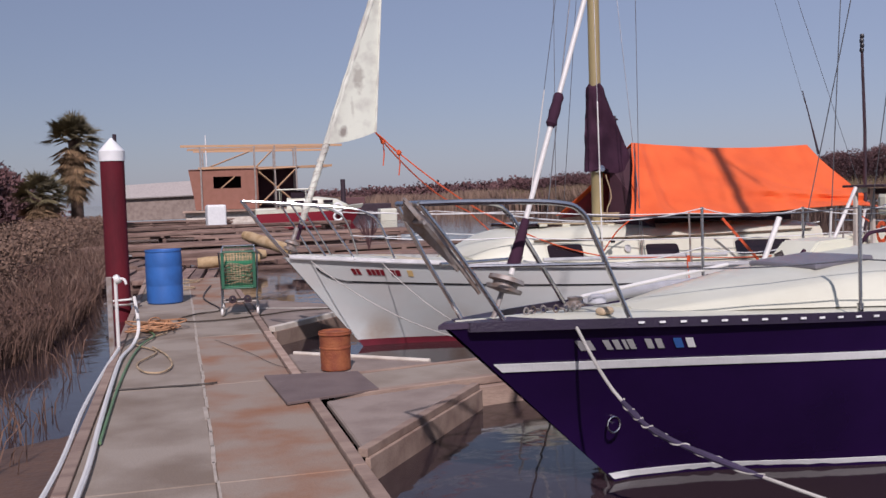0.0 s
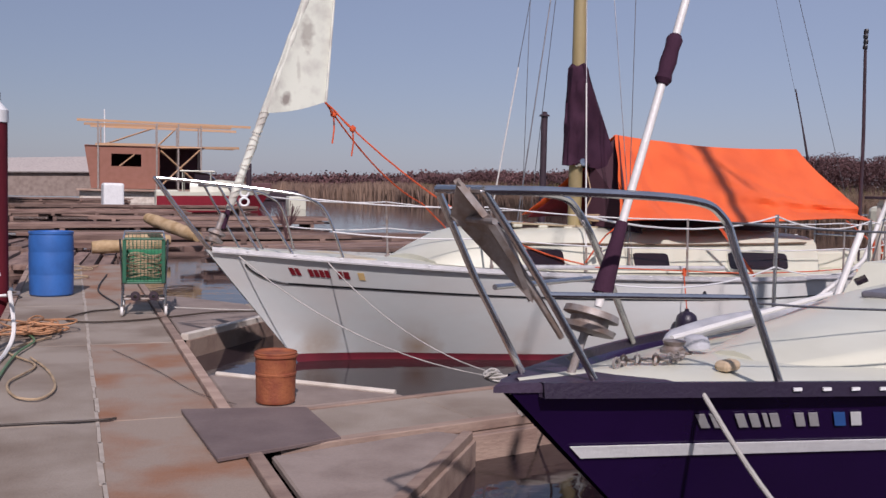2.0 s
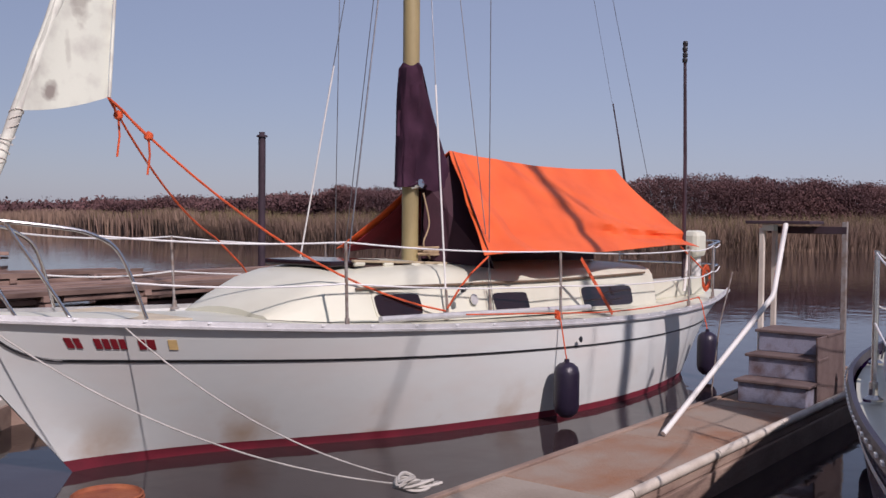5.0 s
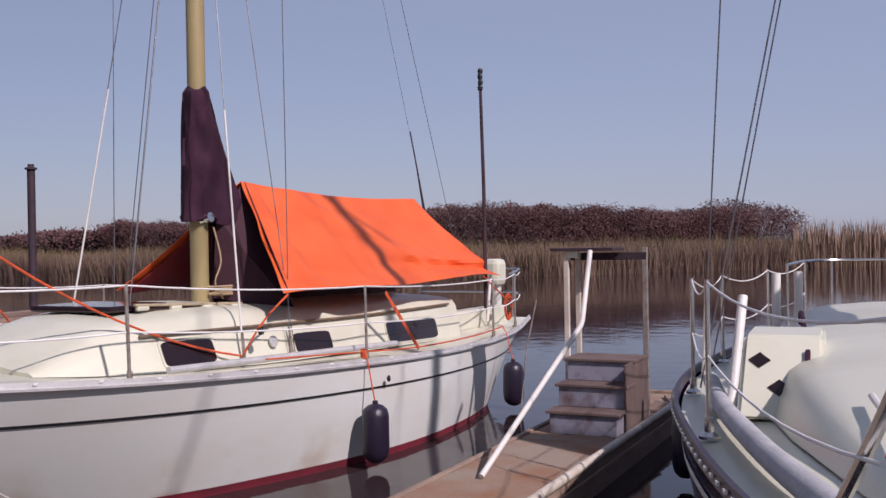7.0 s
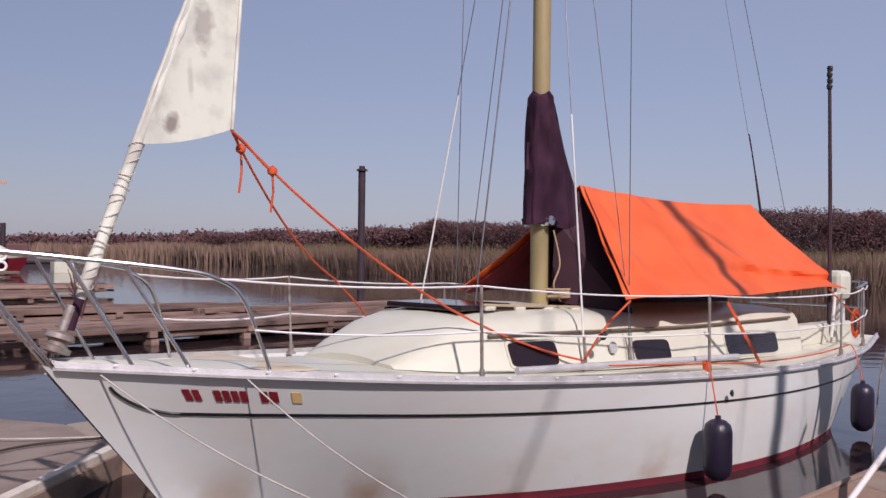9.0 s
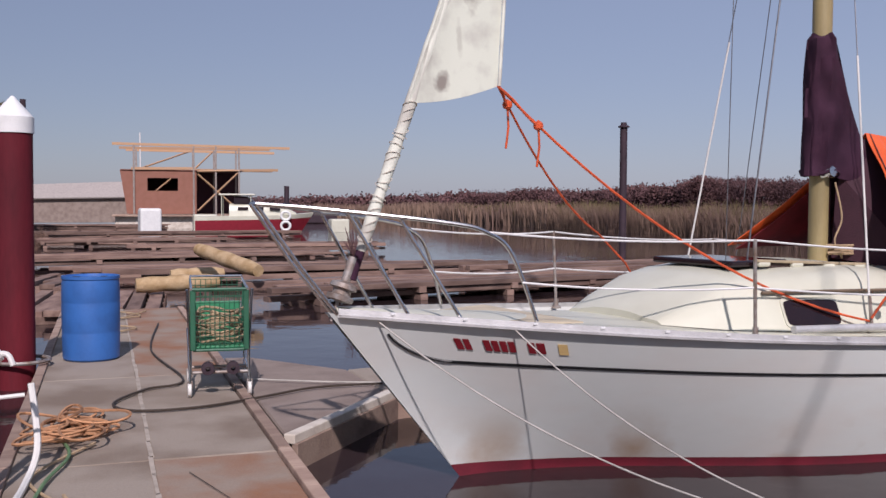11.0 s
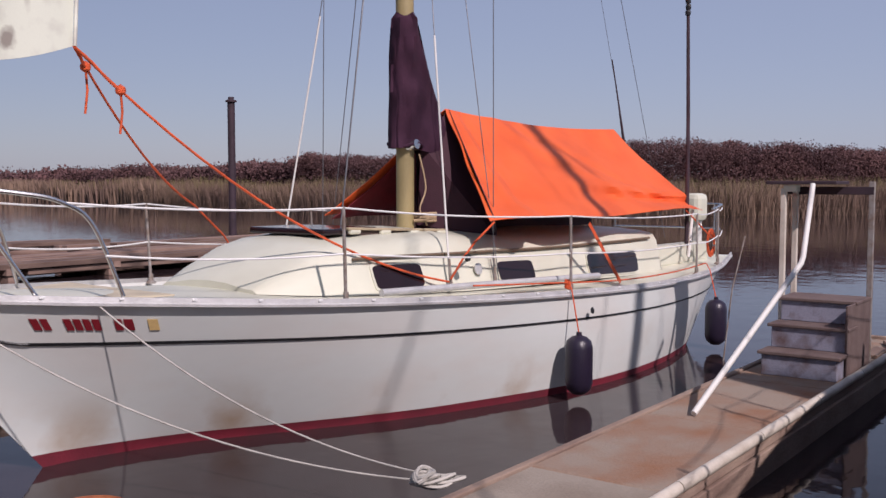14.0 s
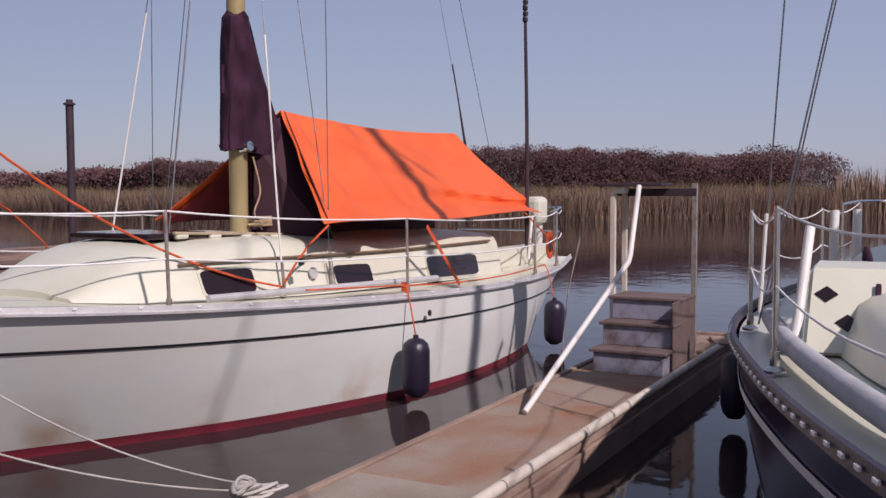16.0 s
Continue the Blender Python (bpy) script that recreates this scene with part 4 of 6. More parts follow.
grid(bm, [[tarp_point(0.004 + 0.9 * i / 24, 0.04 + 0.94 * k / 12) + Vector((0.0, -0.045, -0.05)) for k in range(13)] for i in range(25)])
part("tent_shade", solid(bm, 0.006), mat("tarp_shade_red", (0.20, 0.011, 0.018), 0.8, var=0.1), tarp, "tarp's inner side with its shade coloured in as dark red", True)

# pulpit, stanchions, lifelines
pul = part("bow_pulpit", T(bend([(0.05, -0.05, 0.95), (-0.22, -0.06, 1.28), (-0.48, -0.05, 1.64)], 4), 0.0125, 8), CHROME, sloop, "stainless bow pulpit", True)
rail(pul, [(0.05, 0.05, 0.95), (-0.22, 0.06, 1.28), (-0.48, 0.05, 1.64)])
for sd in (-1, 1):
    rail(pul, bend([(-0.48, 0.05 * sd, 1.64), (-0.1, 0.17 * sd, 1.61), (0.6, 0.44 * sd, 1.53), (0.85, 0.53 * sd, 1.47), (1.02, 0.57 * sd, 1.33), (1.18, 0.62 * sd, 0.9)]), 0.0135)
    rail(pul, [(0.05, 0.22 * sd, 1.585), (0.45, 0.27 * sd, 0.93)])
    rail(pul, [(0.35, 0.33 * sd, 1.55), (0.75, 0.41 * sd, 0.91)])
part("cross_plate", B((0.03, 0, 1.575), (0.07, 0.42, 0.012)), CHROME, pul)
stan_s = [2.6, 4.9, 7.7, 8.9]
for sd in (-1, 1):
    for s in stan_s:
        b = HA.b(s) - 0.06
        st = part("stanchion", T([(s, sd * b, HA.z(s)), (s - 0.03, sd * (b + 0.01), HA.z(s) + 0.66)], 0.0125, 8), GALV, sloop, smooth=True)
        part("base", lathe([(0.04, 0), (0.04, 0.015), (0.02, 0.03), (0.02, 0.08), (0, 0.08)], 12), GALV, st).location = (s, sd * b, HA.z(s) - 0.005)
    top = [(0.85, 0.53 * sd, 1.47)] + [(s - 0.03, sd * (HA.b(s) - 0.05), HA.z(s) + 0.655) for s in stan_s] + [(9.75, sd * 0.9, 1.28)]
    low = [(1.08, 0.6 * sd, 1.15)] + [(s - 0.015, sd * (HA.b(s) - 0.055), HA.z(s) + 0.34) for s in stan_s] + [(9.75, sd * 0.9, 0.98)]
    for line in (top, low):
        for p, q in zip(line, line[1:]):
            part("lifeline", T(sag(p, q, 0.03, 8), 0.0075, 6), WIRE_W, sloop, "white coated lifeline", True)
push = part("stern_pulpit", T(bend([(8.9, -1.12, 1.28), (9.5, -0.95, 1.30), (9.95, -0.75, 1.32), (10.0, 0, 1.32), (9.95, 0.75, 1.32), (9.5, 0.95, 1.30), (8.9, 1.12, 1.28)]), 0.0135, 8), CHROME, sloop, "stainless stern rail", True)
for s, y in ((9.5, -0.93), (9.92, -0.72), (9.92, 0.72), (9.5, 0.93)):
    rail(push, [(s, y, 0.66), (s + 0.02, y, 1.31)])
rail(push, bend([(9.5, -0.93, 1.0), (9.93, -0.74, 1.0), (9.98, 0, 1.0), (9.93, 0.74, 1.0)]))
antenna = part("whip_pole", T([(8.86, -0.82, 0.72), (8.89, -0.80, 2.4), (8.83, -0.80, 3.85)], [0.028, 0.024, 0.02], 8), PILE_D, sloop, "dark pole with an antenna head", True)
for k in range(4):
    part("antenna_head", lathe([(0.0, 0), (0.03, 0.01), (0.034, 0.045), (0.026, 0.07), (0, 0.07)], 10), BLACK, antenna).location = (8.835 + 0.008 * (k % 2), -0.80, 3.58 + 0.07 * k)
part("whip_aerial", T([(8.78, 0.0, 2.1), (8.62, 0.0, 2.6), (8.45, 0.0, 3.09)], [0.02, 0.011, 0.008], 6), PILE_D, sloop, "thin whip aerial")
mot = part("outboard_motor", B((9.72, -0.55, 1.28), (0.32, 0.24, 0.36), bevel=0.07), GEL, sloop, "white outboard motor wrapped in plastic")
part("leg", B((9.78, -0.55, 0.9), (0.14, 0.10, 0.5), bevel=0.03), PVC, mot)
part("vent_post", T([(8.55, -0.98, 0.72), (8.72, -0.95, 1.27)], 0.02), PVC, sloop)
bm = bmesh.new()
for k in range(5):
    tube(bm, [(8.85 + 0.10 * math.cos(t), -1.13, 0.86 + 0.14 * math.sin(t) + 0.01 * k) for t in [math.tau * i / 12 for i in range(12)]], 0.014, 5)
part("rope_bundle", bm, ROPE_O, sloop, "bundle of orange rope on the rail", True)
part("tie_down", T([(4.24, -1.21, 1.27), (4.05, -1.16, 1.12), (3.98, -1.10, 1.0), (3.88, -1.04, 0.82)], 0.009, 6), ROPE_O, sloop, "orange tie-down cord", True)
part("tie_block", B((4.0, -1.12, 0.99), (0.07, 0.035, 0.06), 20, 0.012), BLACK, sloop, "small dark cord block")
part("tie_strap", B((5.96, -1.29, 0.92), (0.86, 0.006, 0.04), 0, 0.001, 0, 43.5), ROPE_O, sloop, "flat orange tie-down strap")
part("tie_down", T([(8.2, -1.1, 1.28), (8.7, -1.2, 0.95)], 0.009, 6), ROPE_O, sloop, "", True)
for k in range(4):
    part("rope_turn", T([(4.9 + 0.028 * math.cos(t), -1.52 + 0.028 * math.sin(t), 0.70 + 0.018 * k + 0.008 * math.sin(t)) for t in [math.tau * i / 10 for i in range(11)]], 0.010, 6), ROPE_O, sloop, "orange rope turns round the stanchion", True)
part("deck_line", T(bend([(3.75, -1.36, 0.80), (4.6, -1.50, 0.76), (5.75, -1.56, 0.70), (7.0, -1.5, 0.68), (8.3, -1.3, 0.68)]), 0.007, 6), ROPE_O, sloop, "orange rope along the rail", True)
part("drain", lathe([(0.022, 0), (0.03, 0.01), (0, 0.015)], 10), BLACK, hullA).matrix_basis = pose(5.05, -1.66, 0.50, 85, 0, 0)
# registration marks as plain bars
sx = 0.64
for w, m_ in ((0.052, NUMRED), (0.048, NUMRED), (0, None), (0.05, NUMRED), (0.05, NUMRED), (0.05, NUMRED), (0.05, NUMRED), (0, None), (0.055, NUMRED), (0.065, NUMRED), (0, None), (0.075, YELLOW)):
    if m_:
        part("marking", decal(HA, sx, 0.10, w * 0.8, 0.075, -1), m_, hullA)
    sx += w if w else 0.07
for s, d in ((4.74, 0.42), (7.85, 0.50)):
    top = HA.at(s, 0, -1, 0.13)
    w = sloop.matrix_basis @ Vector((top.x, top.y, 0.33))
    fender("black vinyl fender hanging against the white hull", w, 0.50 if s < 6 else 0.5, 0.115)
    part("fender_line", T([(top.x + 0.1, top.y + 0.16, HA.z(s) + 0.10), (top.x + 0.03, top.y + 0.09, HA.z(s) + 0.04), (top.x, top.y, 0.34)], 0.006, 6), ROPE_O, sloop)
MA = sloop.matrix_basis
for p, q, d in ((HA.at(0.25, 0.03, -1, 0.02), (3.1, 9.98, 0.05), 0.20), (HA.at(1.02, 0.02, -1, 0.03), (3.2, 9.98, 0.05), 0.17)):
    tagged(part("mooring_line", T(sag(MA @ p, q, d, 20), 0.0055, 6), ROPE_W, None, smooth=True), "slack white mooring line from the bow to the finger dock", "rope", "mooring lines")


def knot_pile(c, material, label, n=6, size=0.12, seed=0):
    r = random.Random(seed)
    bm = bmesh.new()
    for k in range(n):
        a_, b_ = size * r.uniform(0.6, 1.2), size * r.uniform(0.3, 0.6)
        rot = r.uniform(0, 3.1)
        o = Vector((r.gauss(0, size * 0.4), r.gauss(0, size * 0.3), 0.015 + 0.012 * k))
        pts = [o + Vector((a_ * math.cos(t) * math.cos(rot) - b_ * math.sin(t) * math.sin(rot), a_ * math.cos(t) * math.sin(rot) + b_ * math.sin(t) * math.cos(rot), 0.01 * math.sin(2 * t + k))) for t in [math.tau * i / 16 for i in range(16)]]
        tube(bm, pts + [pts[0]], 0.011, 5)
    ob = tagged(part("coiled_rope", bm, material, None, smooth=True), label, "rope")
    ob.location = c
    return ob


knot_pile((3.14, 10.0, 0.0), ROPE_W, "knotted white mooring line on the finger dock edge", 7, 0.12, 1)
knot_pile((3.32, 9.10, 0.01), ROPE_W, "loose white rope loops round a dock cleat", 5, 0.11, 2)

# the dark blue sloop
HB = Hull(10.2,
          [(0, 0.03), (0.4, 0.22), (1.0, 0.48), (2.0, 0.84), (3.0, 1.12), (4.2, 1.38), (5.6, 1.52), (7.2, 1.46), (8.7, 1.22), (10.2, 0.85)],
          [(0, 0.885), (1.0, 0.865), (3.0, 0.80), (5.0, 0.74), (7.0, 0.70), (8.7, 0.70), (10.2, 0.74)],
          [(0, 0.0), (0.3, 0.01), (1.2, 0.20), (2.2, 0.58), (3.4, 0.98), (5.0, 1.32), (6.6, 1.34), (8.2, 1.0), (9.4, 0.5), (10.2, 0.1)],
          1.22, 3.8, 1.0)
ketch = thing("sailboat", "dark navy sloop with white stripes and a chromed bow pulpit", "sailboat", (1.29, 5.84, 0), 15.2)
hullB = part("hull", HB.skin(0, 1.5, 22), NAVY, ketch, "glossy dark navy topsides", True)
bm = bmesh.new()
grid(bm, [[HB.at(10.2, f / 10, side) for side in (-1, -0.5, 0, 0.5, 1)] for f in range(0, 13)])
part("transom", bm, NAVY, hullB, smooth=True)
for sd in (-1, 1):
    part("stripe", solid(HB.skin(0.215, 0.263, 1, 0.010, 0.03, 10.1, 44, (sd,)), 0.003), WHITE, hullB, "white painted stripe")
    part("boot_stripe", solid(HB.skin(0.945, 0.985, 1, 0.004, 0.02, 9.6, 44, (sd,)), 0.003), WHITE, hullB, "white boot stripe")
deckB = part("deck", deck_mesh(HB), GEL, ketch, "white deck", True)
nose = part("bow_plate", prism([(-0.05, 0.0)] + [(q, -HB.b(q) - 0.004) for q in (0.02, 0.2, 0.4, 0.6)] + [(0.44, -0.12), (0.40, 0.0), (0.44, 0.12)] + [(q, HB.b(q) + 0.004) for q in (0.6, 0.4, 0.2, 0.02)], 0.0, 0.036, 0.015), mat("dark_bow_casting", (0.05, 0.032, 0.06), 0.5, var=0.2, scale=9), deckB, "dark bow casting")
nose.location = (0, 0, 0.880)
for sd in (-1, 1):
    pts = [HB.at(0.10 + 10.0 * i / 50, 0, sd, 0.010) for i in range(51)]
    bm = bmesh.new()
    grid(bm, [[p + Vector((0, -0.012 * sd, 0.035)), p + Vector((0, 0.012 * sd, 0.035)), p + Vector((0, 0.02 * sd, -0.02)), p + Vector((0, -0.012 * sd, -0.02))] for p in pts], True)
    part("toe_rail", bm, mat("dark_purple_rail", (0.022, 0.012, 0.03), 0.4, var=0.1), deckB, "dark slotted toe rail")
    bm = bmesh.new()
    for i in range(76):
        p = HB.at(0.98 + i * 0.12, 0, sd, 0.036)
        q = HB.at(1.03 + i * 0.12, 0, sd, 0.036)
        d = (q - p)
        box(bm, (p + q) / 2 + Vector((0, 0, 0.010)), (0.036, 0.008, 0.012), Euler((0, 0, math.atan2(d.y, d.x))).to_matrix())
    tagged(part("rail_slot", bm, WHITE, deckB, "row of small white slots"), kind="stuff")
cabB_rows = [(1.3, 0.20, 0.16, 0.86, 0.88), (2.0, 0.46, 0.37, 0.86, 0.95), (3.0, 0.72, 0.58, 0.82, 1.04), (3.8, 0.88, 0.70, 0.79, 1.07), (4.6, 1.00, 0.80, 0.77, 1.10), (6.4, 1.02, 0.84, 0.74, 1.12), (7.4, 0.95, 0.80, 0.72, 1.10)]
cabB = part("cabin", trunk(cabB_rows), GEL, ketch, "white cabin trunk", True)
part("forehatch", B((3.1, 0, 1.082), (0.62, 0.6, 0.04), 0, 0.015, 0, -3), mat("dark_hatch", (0.16, 0.15, 0.17), 0.35, var=0.1), cabB, "grey deck hatch")
for sd in (-1, 1):
    part("cabin_grab_rail", T(bend([(4.7, sd * 0.74, 1.12), (4.85, sd * 0.76, 1.19), (5.15, sd * 0.78, 1.19), (5.3, sd * 0.79, 1.12)]), 0.016, 8), COVER, cabB, "dark grab rail", True)
# its pulpit with a plank, anchor and furler
pB = part("bow_pulpit", T(bend([(0.30, -0.15, 0.92), (0.04, -0.14, 1.28), (-0.22, -0.13, 1.60)], 4), 0.0145, 10), CHROME, ketch, "tarnished stainless bow pulpit", True)
rail(pB, [(0.16, 0.09, 0.92), (-0.05, 0.12, 1.28), (-0.22, 0.13, 1.60)], 0.0145)
for sd in (-1, 1):
    rail(pB, bend([(-0.22, 0.13 * sd, 1.60), (0.1, 0.20 * sd, 1.60), (0.55, 0.34 * sd, 1.58), (0.70, 0.38 * sd, 1.52), (0.78 + 0.06 * (sd > 0), 0.40 * sd, 1.36), (0.98 + 0.30 * (sd > 0), (0.46 + 0.11 * (sd > 0)) * sd, 0.88)]), 0.016)
    rail(pB, [(0.06, 0.14 * sd, 1.24), (0.83, 0.415 * sd, 1.22)], 0.011)
rail(pB, [(-0.22, -0.13, 1.60), (-0.22, 0.13, 1.60)], 0.0145)
bm = bmesh.new()
for side in (-1, 1):
    ring = [Vector((-0.27, -0.06, 1.64)), Vector((-0.22, -0.06 + 0.10 * side, 1.52)), Vector((-0.06, -0.07 + 0.06 * side, 1.36)), Vector((0.05, -0.09, 1.22)), Vector((-0.04, -0.08, 1.42))]
    bm.faces.new([bm.verts.new(p) for p in ring])
anc = part("bow_anchor", solid(bm, 0.022), GALV, ketch, "rusty plough anchor lashed to the pulpit")
part("shank", T([(-0.24, -0.06, 1.60), (-0.05, -0.08, 1.38), (0.16, -0.12, 1.08)], [0.018, 0.016, 0.012], 8), GALV, anc)
part("stock", T([(-0.24, -0.22, 1.50), (-0.16, 0.12, 1.50)], 0.011), GALV, anc)
foot = Vector((0.46, 0, 1.16))
headB = Vector((5.2, 0, 14.2))
fB = part("forestay", T([foot.lerp(headB, k / 8) for k in range(9)], 0.0165, 10), PVC, ketch, "white furling extrusion", True)
part("boot", T([foot.lerp(headB, 0.004), foot.lerp(headB, 0.025)], [0.042, 0.023], 12), COVER, fB, "dark canvas boot", True)
part("wrapping", T([foot.lerp(headB, u) for u in (0.067, 0.0685, 0.0705, 0.074, 0.078, 0.081, 0.0825)], [0.022, 0.035, 0.030, 0.035, 0.030, 0.034, 0.022], 12), COVER, fB, "dark bundle round the stay", True)
part("furler_drum", lathe([(0.03, 0), (0.105, 0.01), (0.11, 0.03), (0.075, 0.035), (0.075, 0.06), (0.11, 0.065), (0.105, 0.09), (0.03, 0.10)], 20), GALV, fB, "grey furler drum", True).matrix_basis = pose(0.40, 0, 1.06, 0, 20, 0)
part("turnbuckle", T([(0.32, 0, 0.90), (0.40, 0, 1.08)], 0.016), GALV, fB)
part("windlass", lathe([(0.06, 0), (0.06, 0.015), (0.04, 0.03), (0.05, 0.05), (0, 0.055)], 18), GALV, deckB, "grey anchor windlass", True).location = (0.98, 0.06, 0.93)
part("deck_vent", lathe([(0.06, 0), (0.06, 0.02), (0.05, 0.045), (0.03, 0.055), (0, 0.055)], 16), GREYBLUE, deckB, smooth=True).location = (1.22, 0.14, 0.92)
bm = bmesh.new()
for k in range(14):
    t = k / 13
    tube(bm, [Vector((0.55 + 0.45 * t + 0.018 * math.cos(a_), -0.02 + 0.03 * math.sin(8 * t) + 0.022 * math.sin(a_) * (k % 2), 0.935 + 0.022 * math.sin(a_) * ((k + 1) % 2))) for a_ in [math.tau * i / 8 for i in range(9)]], 0.006, 5)
part("chain", bm, GALV, deckB, "rusty anchor chain on the foredeck")
part("boat_hook", T([(1.15, 0.22, 0.955), (2.7, 0.42, 1.06)], 0.014, 8), PVC, deckB, "white boat hook on deck", True)
part("sail_bag", B((1.0, -0.20, 0.915), (0.11, 0.07, 0.045), 8, 0.02), mat("tan_canvas", (0.50, 0.38, 0.25), 0.9), deckB, "tan canvas bag on the foredeck")
part("rolled_canvas", T(bend([(1.35, 0.42, 0.90), (2.0, 0.66, 0.90), (2.75, 0.87, 0.88), (3.6, 1.07, 0.855), (4.7, 1.27, 0.83)]), [0.02, 0.035] + [0.046] * 30 + [0.04], 14), GREYBLUE, deckB, "grey canvas roll along the side deck", True)
# registration marks as plain bars
sx = 0.60
for w, m_ in ((0.055, ALU), (0.05, ALU), (0, None), (0.055, ALU), (0.055, ALU), (0.03, ALU), (0.055, ALU), (0, None), (0.06, ALU), (0.06, ALU), (0, None), (0.075, BLUE), (0.07, WHITE)):
    if m_:
        part("marking", decal(HB, sx, 0.092, w * 0.66, 0.062, -1), m_, hullB)
    sx += w if w else 0.05
for sd in (-1, 1):
    stB = [2.45, 4.3, 6.3, 8.1] if sd < 0 else [3.1, 4.7, 6.6, 8.3]
    for s in stB:
        b = HB.b(s) - 0.08
        st = part("stanchion", T([(s, sd * b, HB.z(s)), (s, sd * b, HB.z(s) + 0.68)], 0.0125, 8), CHROME, ketch, smooth=True)
        part("base", lathe([(0.045, 0), (0.045, 0.012), (0.02, 0.03), (0.02, 0.09), (0, 0.09)], 12), CHROME, st).location = (s, sd * b, HB.z(s) - 0.01)
    for dz, p0 in ((0.67, (0.72, 0.385 * sd, 1.50)), (0.35, (0.85, 0.43 * sd, 1.20))):
        line = [p0] + [(s, sd * (HB.b(s) - 0.08), HB.z(s) + dz) for s in stB] + [(9.6, sd * 0.95, 0.74 + dz)]
        for p, q in zip(line, line[1:]):
            part("lifeline", T(sag(p, q, 0.03 if sd < 0 else 0.07, 8), 0.005, 6), WIRE if sd < 0 else WIRE_W, ketch, "", True)
pushB = part("stern_pulpit", T(bend([(8.9, 1.08, 1.4), (9.6, 0.95, 1.42), (10.1, 0.7, 1.42), (10.15, 0, 1.42), (10.1, -0.7, 1.42), (9.6, -0.95, 1.42), (8.9, -1.08, 1.4)]), 0.0135, 8), CHROME, ketch, "stainless stern rail", True)
for s, y in ((8.9, 1.08), (9.6, 0.95), (10.1, 0.7), (10.1, -0.7), (9.6, -0.95), (8.9, -1.08)):
    rail(pushB, [(s, y, 0.73), (s, y, 1.41)])
mB = part("mast", T([(5.05, 0.0, 0.8), (5.05, 0.0, 14.2)], 0.085, 16), mat("varnished_spar", (0.30, 0.20, 0.11), 0.4, var=0.12), ketch, "tan mast", True)
bm = bmesh.new()
rows = []
for i in range(13):
    u = i / 12
    row = []
    for k in range(18):
        t = math.tau * k / 18
        c, s = math.cos(t), math.sin(t)
        fold = 0.015 * math.sin(4 * t + 8 * u) + 0.015 * noise.noise(Vector((c * 2, s * 2, u * 5 + 4)))
        row.append((5.05 + c * (0.14 + 0.75 * u if c > 0 else 0.13 + 0.05 * u) + fold, s * (0.13 + 0.06 * u) * (1 - 0.3 * max(c, 0)) + fold, 3.1 - 1.35 * u))
    rows.append(row)
grid(bm, rows, True)
part("sail_cover", bm, mat("dark_purple_cover", (0.032, 0.012, 0.06), 0.8, var=0.15), mB, "dark purple canvas sail cover", True)
part("spreader", T([(5.05, -0.95, 7.6), (5.05, 0.95, 7.6)], 0.03), MASTC, mB)
part("boom", T([(5.05, 0, 1.85), (8.9, 0, 1.95)], 0.06, 10), MASTC, mB)
bm = bmesh.new()
grid(bm, [[(5.4 + 3.4 * i / 12, 0.17 * math.sin(t) * (1 - 0.3 * i / 12), 2.0 + 0.24 * math.cos(t) * (1 - 0.4 * i / 12) + 0.01 * math.sin(i * 2)) for t in [math.tau * k / 12 for k in range(12)]] for i in range(13)], True)
part("boom_cover", bm, mat("purple_boom_cover", (0.032, 0.012, 0.06), 0.8, var=0.15), mB, "", True)
for p, q in (((5.05, 1.36, 0.8), (5.05, 0.95, 7.6)), ((4.5, 1.30, 0.8), (5.02, 0, 7.5)), ((5.6, 1.38, 0.8), (5.1, 0, 7.5)), ((5.05, -1.36, 0.8), (5.05, -0.95, 7.6)), ((4.5, -1.30, 0.8), (5.02, 0, 7.5)), ((5.6, -1.38, 0.8), (5.1, 0, 7.5)), ((10.1, 0, 0.8), (5.1, 0, 14.1)), ((5.05, 0.95, 7.6), (5.05, 0, 14.0)), ((5.05, -0.95, 7.6), (5.05, 0, 14.0))):
    part("shroud", T([p, q], 0.005, 6), WIRE, mB)
part("shroud_cover", T([(5.05, 1.36, 0.8), (5.05, 1.33, 1.40)], 0.012, 8), PVC, mB, "", True)
bm = bmesh.new()
prof = [(3.55, 0.80), (3.98, 1.16), (4.40, 1.17), (4.44, 0.78)]
grid(bm, [[(q, y, z) for q, z in prof] for y in (0.62, 1.0)], True)
bmesh.ops.holes_fill(bm, edges=bm.edges)
bmesh.ops.bevel(bm, geom=list(bm.edges), offset=0.018, segments=2, affect="EDGES")
locker = part("deck_locker", bm, GEL, ketch, "white deck locker with a slanted front")
slope = Euler((0, -math.atan2(0.36, 0.43), 0)).to_matrix()
for y, u in ((0.915, 0.68), (0.815, 0.36)):
    c = Vector((3.55, y, 0.80)).lerp(Vector((3.98, y, 1.16)), u)
    part("diamond_vent", box(bmesh.new(), c, (0.075, 0.075, 0.012), slope @ Euler((0, 0, radians(45))).to_matrix()), SMOKE, locker, "dark diamond-shaped vent")
part("latch", box(bmesh.new(), Vector((3.82, 0.69, 1.035)), (0.18, 0.025, 0.03), slope, 0.006), COVER, locker, "dark latch bar")
part("post", T([(3.70, 1.04, 0.82), (3.95, 1.0, 1.36)], 0.024, 10), PVC, ketch, "white plastic post", True)
for p in ((6.9, 1.05), (7.25, 0.9)):
    part("post", T([(p[0], p[1], 0.75), (p[0] + 0.08, p[1], 1.38)], 0.035, 10), PVC, ketch, "", True)
wf = ketch.matrix_basis @ Vector((6.3, 1.68, 0.34))
fender("faded blue-grey fender between the dark hull and dock", wf, 0.5, 0.10)
